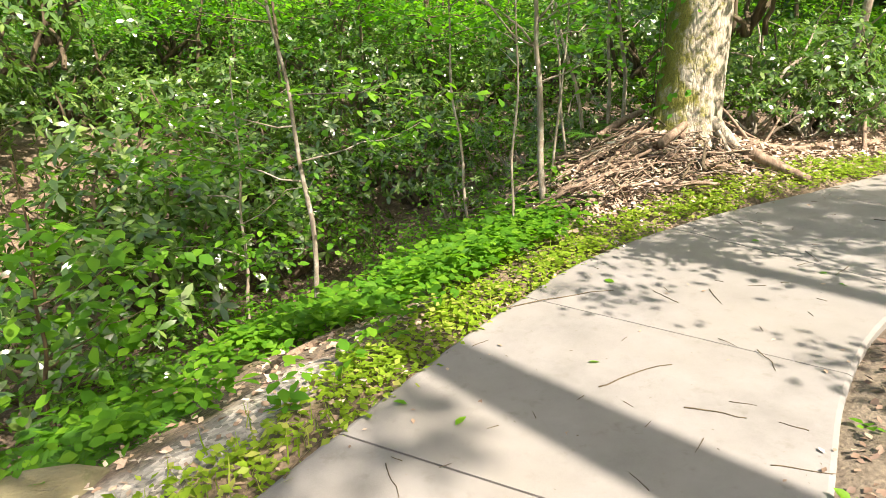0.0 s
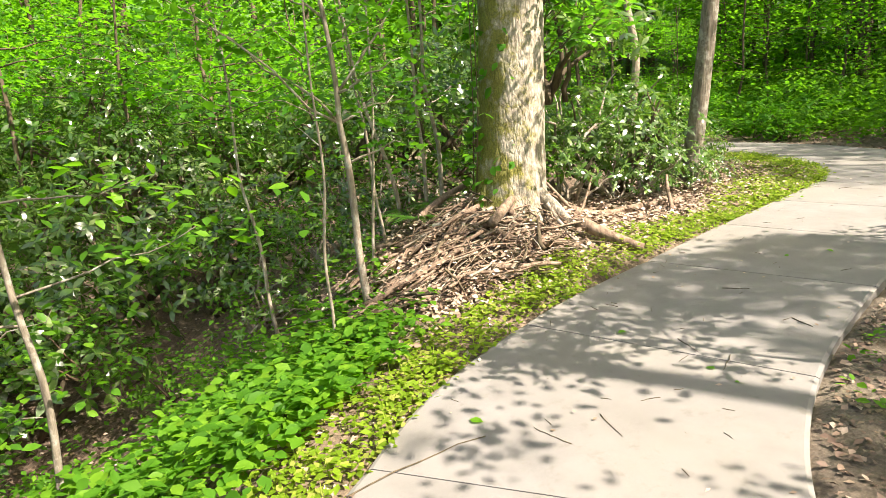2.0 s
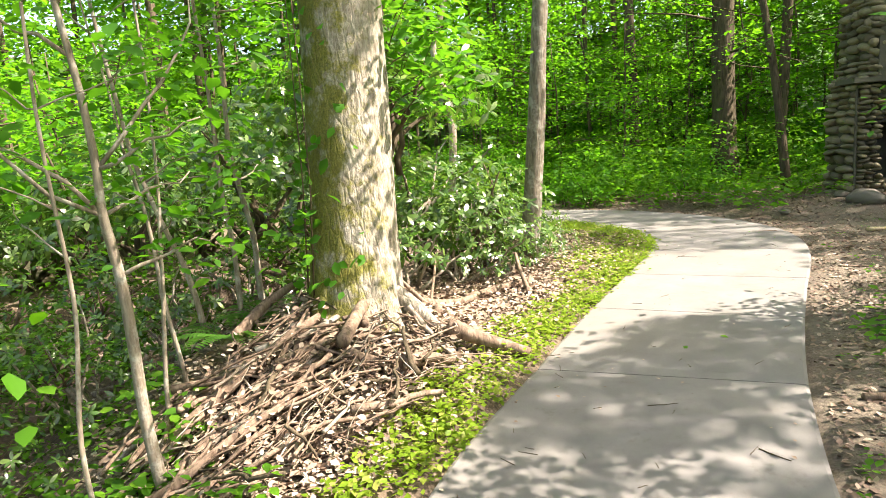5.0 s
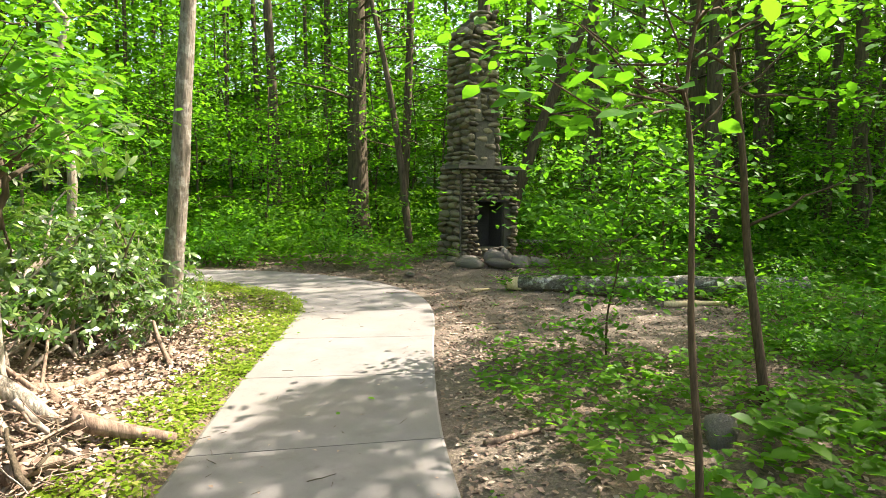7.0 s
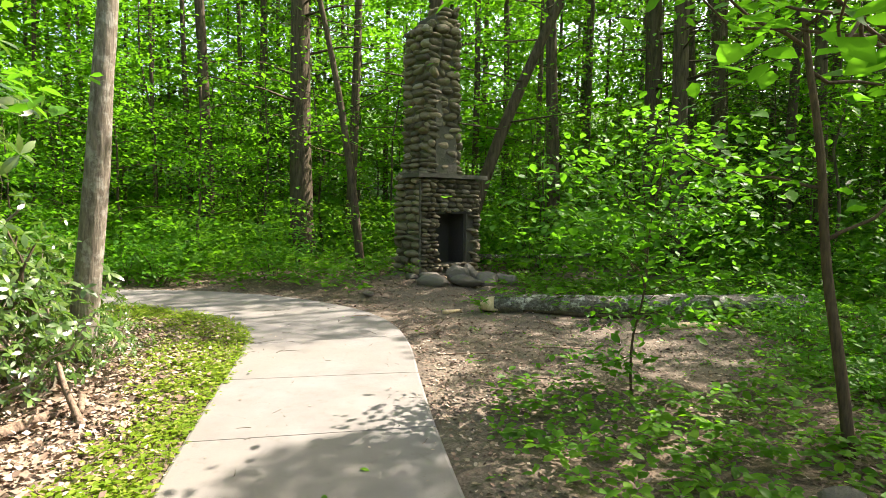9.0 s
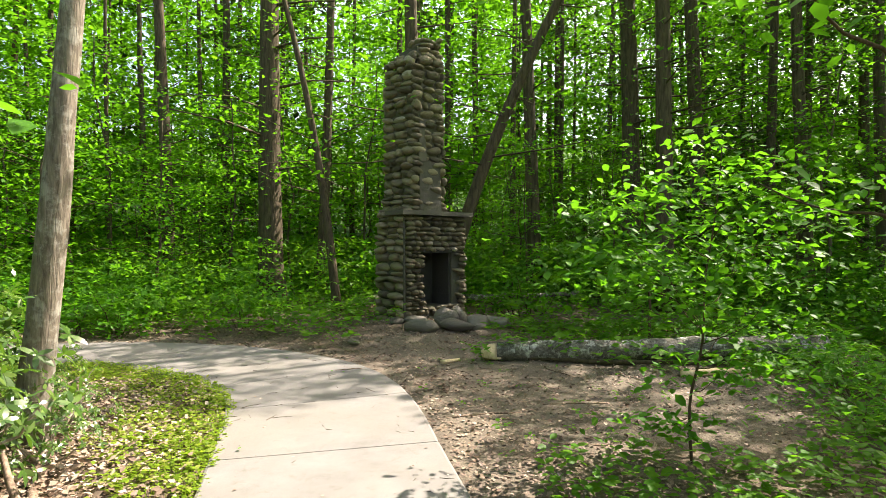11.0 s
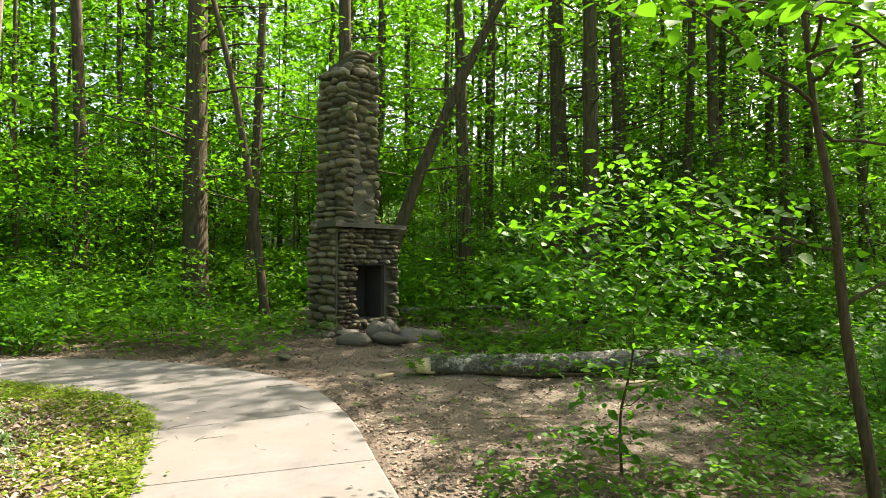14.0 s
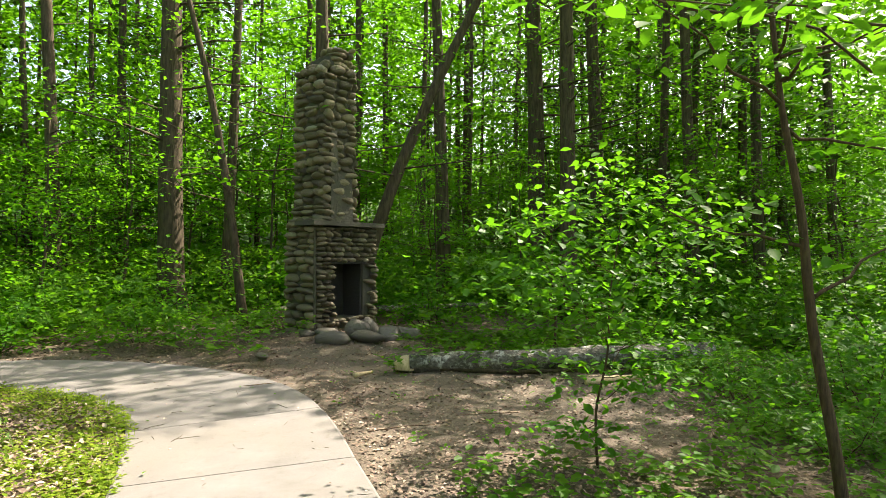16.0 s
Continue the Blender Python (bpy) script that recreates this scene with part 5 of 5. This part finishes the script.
# trees that stand out behind the clearing: x, y, radius, height, lean of the top, bark
STANDOUT = [(15.7, 11.2, 0.37, 15, (0.0, 0.3), 5.5), (14.2, 8.95, 0.12, 9, (0.2, 2.0), 3.5), (17.2, 10.6, 0.17, 15, (0, -0.5), 4.0), (17.5, 15.25, 0.22, 16, (0.2, 0.6), 5.0),
            (21.0, 18.5, 0.14, 15, (0, 0.3), 5.0), (17.5, 8.0, 0.26, 17, (0, 0.2), 6.0), (15.2, 6.9, 0.19, 10, (0.3, -4.0), 5.5), (18.0, 5.05, 0.22, 16, (0, 0.9), 6.0),
            (15.9, 2.2, 0.24, 16, (0, 0.6), 6.5), (19.5, 2.6, 0.33, 18, (0, 0.5), 8.0), (19.0, 0.95, 0.25, 18, (0, 0.5), 8.0), (20.5, 1.4, 0.2, 17, (0, 0.3), 8.0), (17.0, -0.95, 0.19, 15, (0, 0.2), 5.0),
            (22.0, 6.0, 0.13, 14, (0, 0.1), 5.0), (24.0, 4.6, 0.12, 15, (0, 0.1), 5.0)]
for i, (x, y, rad0, hh, ln, low) in enumerate(STANDOUT):
    forest_tree("tree", x, y, forest_tree_kind(200 + i, hh, rad0, max(2.6, 0.55 * low), 700, LEAF_FOREST, 0.14, SIMPLE, ln), BARK_FOREST, LEAF_FOREST,
                "leaning brown tree behind the chimney" if i == 6 else "tall dark-trunked forest tree with green leaves", group="trees behind the clearing")
kinds = [(forest_tree_kind(230 + i, hh, rad0, low, 1150, m, sz, SIMPLE), m) for i, (hh, rad0, low, m, sz) in enumerate(
    [(17, 0.15, 2.5, LEAF_FOREST, 0.3), (15, 0.1, 2.0, LEAF_FOREST, 0.27), (19, 0.17, 3.0, LEAF_FOREST, 0.3), (14, 0.08, 1.5, LEAF_FOREST, 0.27), (18, 0.15, 1.5, LEAF_PINE, 0.3), (16, 0.11, 2.5, LEAF_FOREST, 0.3)])]
masters, spots = [], []
for i in range(3000):
    x, y = r5.uniform(-30, 62), r5.uniform(-40, 62)
    s0, d0 = path_coords((x, y))
    dist = math.hypot(x - 5, y - 5)
    if abs(d0[0]) < 2.5 or dist < 19 or any(math.hypot(x - q[0], y - q[1]) < 1.7 for q in spots) or any(math.hypot(x - q[0], y - q[1]) < 1.3 for q in STANDOUT):
        continue
    bearing = math.degrees(math.atan2(y - 4, x - 2))
    if not (-30 if dist > 27 else -20) < bearing < 140 or (12 < x < 17 and 0 < y < 9):
        continue
    spots.append((x, y))
# dark hemlocks right of the clearing
hem = None
for x, y, sc, turn in ((18.0, -0.4, 0.9, 10), (17.3, -2.6, 1.0, 140), (20.5, 0.6, 1.0, 220), (21.0, -3.6, 1.1, 300)):
    if hem is None:
        hem = forest_tree("hemlock", x, y, forest_tree_kind(290, 16, 0.17, 2.5, 2400, LEAF_PINE, 0.17, SIMPLE), BARK_FOREST, LEAF_PINE, "dark green hemlock with drooping boughs", turn, sc, "hemlocks")
    else:
        copy_thing(hem, pose(x, y, on_ground(x, y), 0, 0, turn)).scale = (sc, sc, sc)
spots = sorted(spots, key=lambda q: math.hypot(q[0] - 5, q[1] - 5) - 8 * (q[0] > 8))[:165]
for i, (x, y) in enumerate(spots):
    k, sc, turn = i % 6, r5.uniform(0.8, 1.25), r5.uniform(0, 360)
    if i < 6:
        masters.append(forest_tree("tree", x, y, kinds[k][0], BARK_FOREST, kinds[k][1], "dark-barked forest tree in leaf" if k != 4 else "dark green hemlock tree in the woods", turn, sc, "forest trees"))
    else:
        copy_thing(masters[k], pose(x, y, on_ground(x, y), 0, 0, turn)).scale = (sc, sc, sc)
# a denser stand beyond the hemlocks
for i, (x, y) in enumerate([(18.6, -5.0), (20.2, -1.9), (22.5, -5.6), (19.4, -7.3), (23.4, -2.3), (25.0, -8.0), (26.0, -4.6)]):
    copy_thing(masters[(0, 4, 2, 5, 3, 1)[i % 6]], pose(x, y, on_ground(x, y), 0, 0, 47 * i)).scale = (1.0 + 0.05 * (i % 4),) * 3

# young understory trees filling the middle distance
def young_tree_mesh(seed, height):
    r = np.random.default_rng(seed)
    stem = bent((0, 0, -0.1), (r.normal(0, 0.3), r.normal(0, 0.3), height), 9, 0.05, r)
    tubes, tips = [tube(stem, np.linspace(0.035, 0.01, 9), 7, 0, seed)], []
    for i in range(14):
        h = r.uniform(0.28, 1.0)
        k = np.array([np.interp(h, np.linspace(0, 1, 9), stem[:, q]) for q in range(3)])
        a, ln = r.uniform(0, 6.3), r.uniform(0.6, 1.7) * (1.2 - 0.6 * h)
        b = bent(k, k + np.array([ln * math.cos(a), ln * math.sin(a), 0.2 * ln]), 5, 0.08, r)
        tubes.append(tube(b, np.linspace(0.012, 0.004, 5), 4, 0, i))
        tips += [b[2], b[3], b[4], b[4] + r.normal(0, 0.25, 3)]
    return sprays(tips, 22, 0.32, 0.11, SIMPLE, r, 0.2), joined(tubes)


places = []
for i in range(1200):
    x, y = r5.uniform(-12, 36), r5.uniform(-16, 32)
    s0, d0 = path_coords((x, y))
    if abs(d0[0]) < 2.2 or (d0[0] > 0 and x < 7.5 and y < 9.5) or math.hypot(x - 12.9, y - 6.8) < 2.6 or (x < 14.5 and 0.0 < y < 9.0) or (d0[0] < 0 and x < 9 and y > -3) or (x > 6 and math.hypot(x - 4, y - 6) < 12.8) or (14 < x < 16.5 and 8.0 < y < 10.2) or (x < 6 and y < 10.5) or math.degrees(math.atan2(y - 4, x - 2)) < -36:
        continue
    if all(math.hypot(x - q[0], y - q[1]) > 1.3 for q in places):
        places.append((x, y, r5.uniform(0.7, 1.4), r5.uniform(0, 360), 0.0))
places = sorted(places, key=lambda q: math.hypot(q[0] - 8, q[1] - 6) - 6 * (q[0] < 5))[:162]
thicket([young_tree_mesh(160 + i, 3.6 + 0.5 * i) for i in range(5)], places, "young_tree", "young understory tree with layered green leaves", LEAF_FOREST, BARK_FOREST, "tree", "young understory trees")

# ---- unseen leaves added overhead to shade the ground, left out over chosen sunny spots ----
LIT_SPOTS = [(0.5, 2.2, 1.5), (1.7, 3.2, 0.9), (0.3, 4.2, 1.0), (-1.0, 3.9, 1.3), (1.6, 5.2, 0.8), (2.9, 6.0, 1.1), (4.2, 6.6, 1.3), (4.3, 7.9, 1.4), (5.5, 5.8, 1.35), (6.6, 6.2, 1.2), (5.8, 7.5, 1.3), (4.6, 7.0, 1.3), (9.2, 7.2, 0.7), (6.2, 5.2, 0.5),
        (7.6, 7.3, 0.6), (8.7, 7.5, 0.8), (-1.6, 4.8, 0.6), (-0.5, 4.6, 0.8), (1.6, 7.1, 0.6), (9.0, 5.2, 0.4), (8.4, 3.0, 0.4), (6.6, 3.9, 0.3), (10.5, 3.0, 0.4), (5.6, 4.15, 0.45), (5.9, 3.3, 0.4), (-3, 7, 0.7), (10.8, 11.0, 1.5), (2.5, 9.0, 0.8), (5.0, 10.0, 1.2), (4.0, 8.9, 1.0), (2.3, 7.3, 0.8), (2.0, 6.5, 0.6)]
# ground spots that the added leaves keep in full shade
SHADE_SPOTS = [(-2.3, 2.9, 0.9), (-1.5, 2.0, 0.85), (-0.7, 1.75, 0.45), (2.7, 2.0, 0.85), (3.3, 2.7, 0.5), (3.2, 4.7, 0.75), (4.3, 4.7, 0.75), (5.0, 2.3, 0.7), (7.0, 2.4, 0.6), (7.6, 4.4, 0.5), (-0.35, 2.1, 0.4), (6.5, 0.8, 1.0), (8.6, 1.2, 0.8), (4.0, 1.4, 0.9), (5.4, 1.9, 0.9), (-1.2, 6.7, 1.2), (-3.0, 5.7, 1.2), (0.2, 7.7, 1.0), (-2.4, 8.2, 1.4), (-3.6, 4.4, 0.7), (-2.6, 4.6, 0.9)]


def shade_leaves(n, lo, hi, x0, x1, y0, y1, size, r):
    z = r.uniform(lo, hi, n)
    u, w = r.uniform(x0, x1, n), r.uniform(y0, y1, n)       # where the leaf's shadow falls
    near_gap = np.min([np.hypot(u - gx0, w - gy0) / gr + 0.25 * np.sin(5 * u + 3 * w) for gx0, gy0, gr in LIT_SPOTS], 0)
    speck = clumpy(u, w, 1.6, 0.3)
    thick = np.min([np.hypot(u - tx, w - ty) / tr for tx, ty, tr in SHADE_SPOTS], 0) < 1
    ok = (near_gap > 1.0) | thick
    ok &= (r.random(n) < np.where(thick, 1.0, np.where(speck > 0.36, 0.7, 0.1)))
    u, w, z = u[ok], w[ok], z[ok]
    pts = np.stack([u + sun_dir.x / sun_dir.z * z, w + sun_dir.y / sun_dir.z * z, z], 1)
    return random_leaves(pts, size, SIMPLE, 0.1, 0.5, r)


def low_spray(x, y, reach, n, r):
    """Loose leaves added out of view a few metres up, to cast shadow round x, y."""
    z = r.uniform(2.8, 3.5, n)
    u, w = x + r.normal(0, reach, n), y + r.normal(0, reach, n)
    return random_leaves(np.stack([u + sun_dir.x / sun_dir.z * z, w + sun_dir.y / sun_dir.z * z, z], 1), 0.075, BROAD, 0.1, 0.4, r)


# added sprays: the first five shade the path, the rest mottle the big trunk
v, f = merged([low_spray(1.5, 3.95, 0.28, 170, r5), low_spray(2.0, 4.3, 0.25, 150, r5), low_spray(1.75, 2.45, 0.16, 80, r5), low_spray(2.6, 4.0, 0.22, 120, r5), low_spray(0.95, 3.3, 0.15, 70, r5), *[low_spray(2.46 - 0.58 * k, 6.08 + 0.6 * k, 0.17, 42, r5) for k in (0.3, 0.75, 1.2, 1.65, 2.1, 2.6)]])
stuff("shadow_casting_leaves", v, f, LEAF_MAPLE, "unseen leaf sprays added to throw leaf shadows on path and trunk", "foliage")
# added leaves out of view, set along the sun's rays to shape the shade
v, f = merged([shade_leaves(38000, 8.5, 12.5, -4, 13, 0, 12, 0.17, r5), shade_leaves(5600, 8.5, 12, 2.2, 9.6, 0, 5.4, 0.2, r5), shade_leaves(700, 8.5, 12, 4, 16, -2, 8, 0.4, r5)])
stuff("shade_foliage", v, f, LEAF_FOREST, "unseen high leaves added to dapple the ground with shade", "foliage")
# trunks off to the sunny side, which throw bands of shade across the path
for i, (x, y, rad0) in enumerate([(4.35, -1.72, 0.32), (6.6, -1.5, 0.18), (9.6, -4.6, 0.2), (12.6, -3.8, 0.18)]):
    forest_tree("tree", x, y, (forest_tree_kind(260 + i, 12, rad0, 7, 96, LEAF_FOREST, 0.15, SIMPLE)[0], None, None), BARK_FOREST, LEAF_FOREST, "dark-trunked tree on the sunny side of the path", group="trees beside the path")
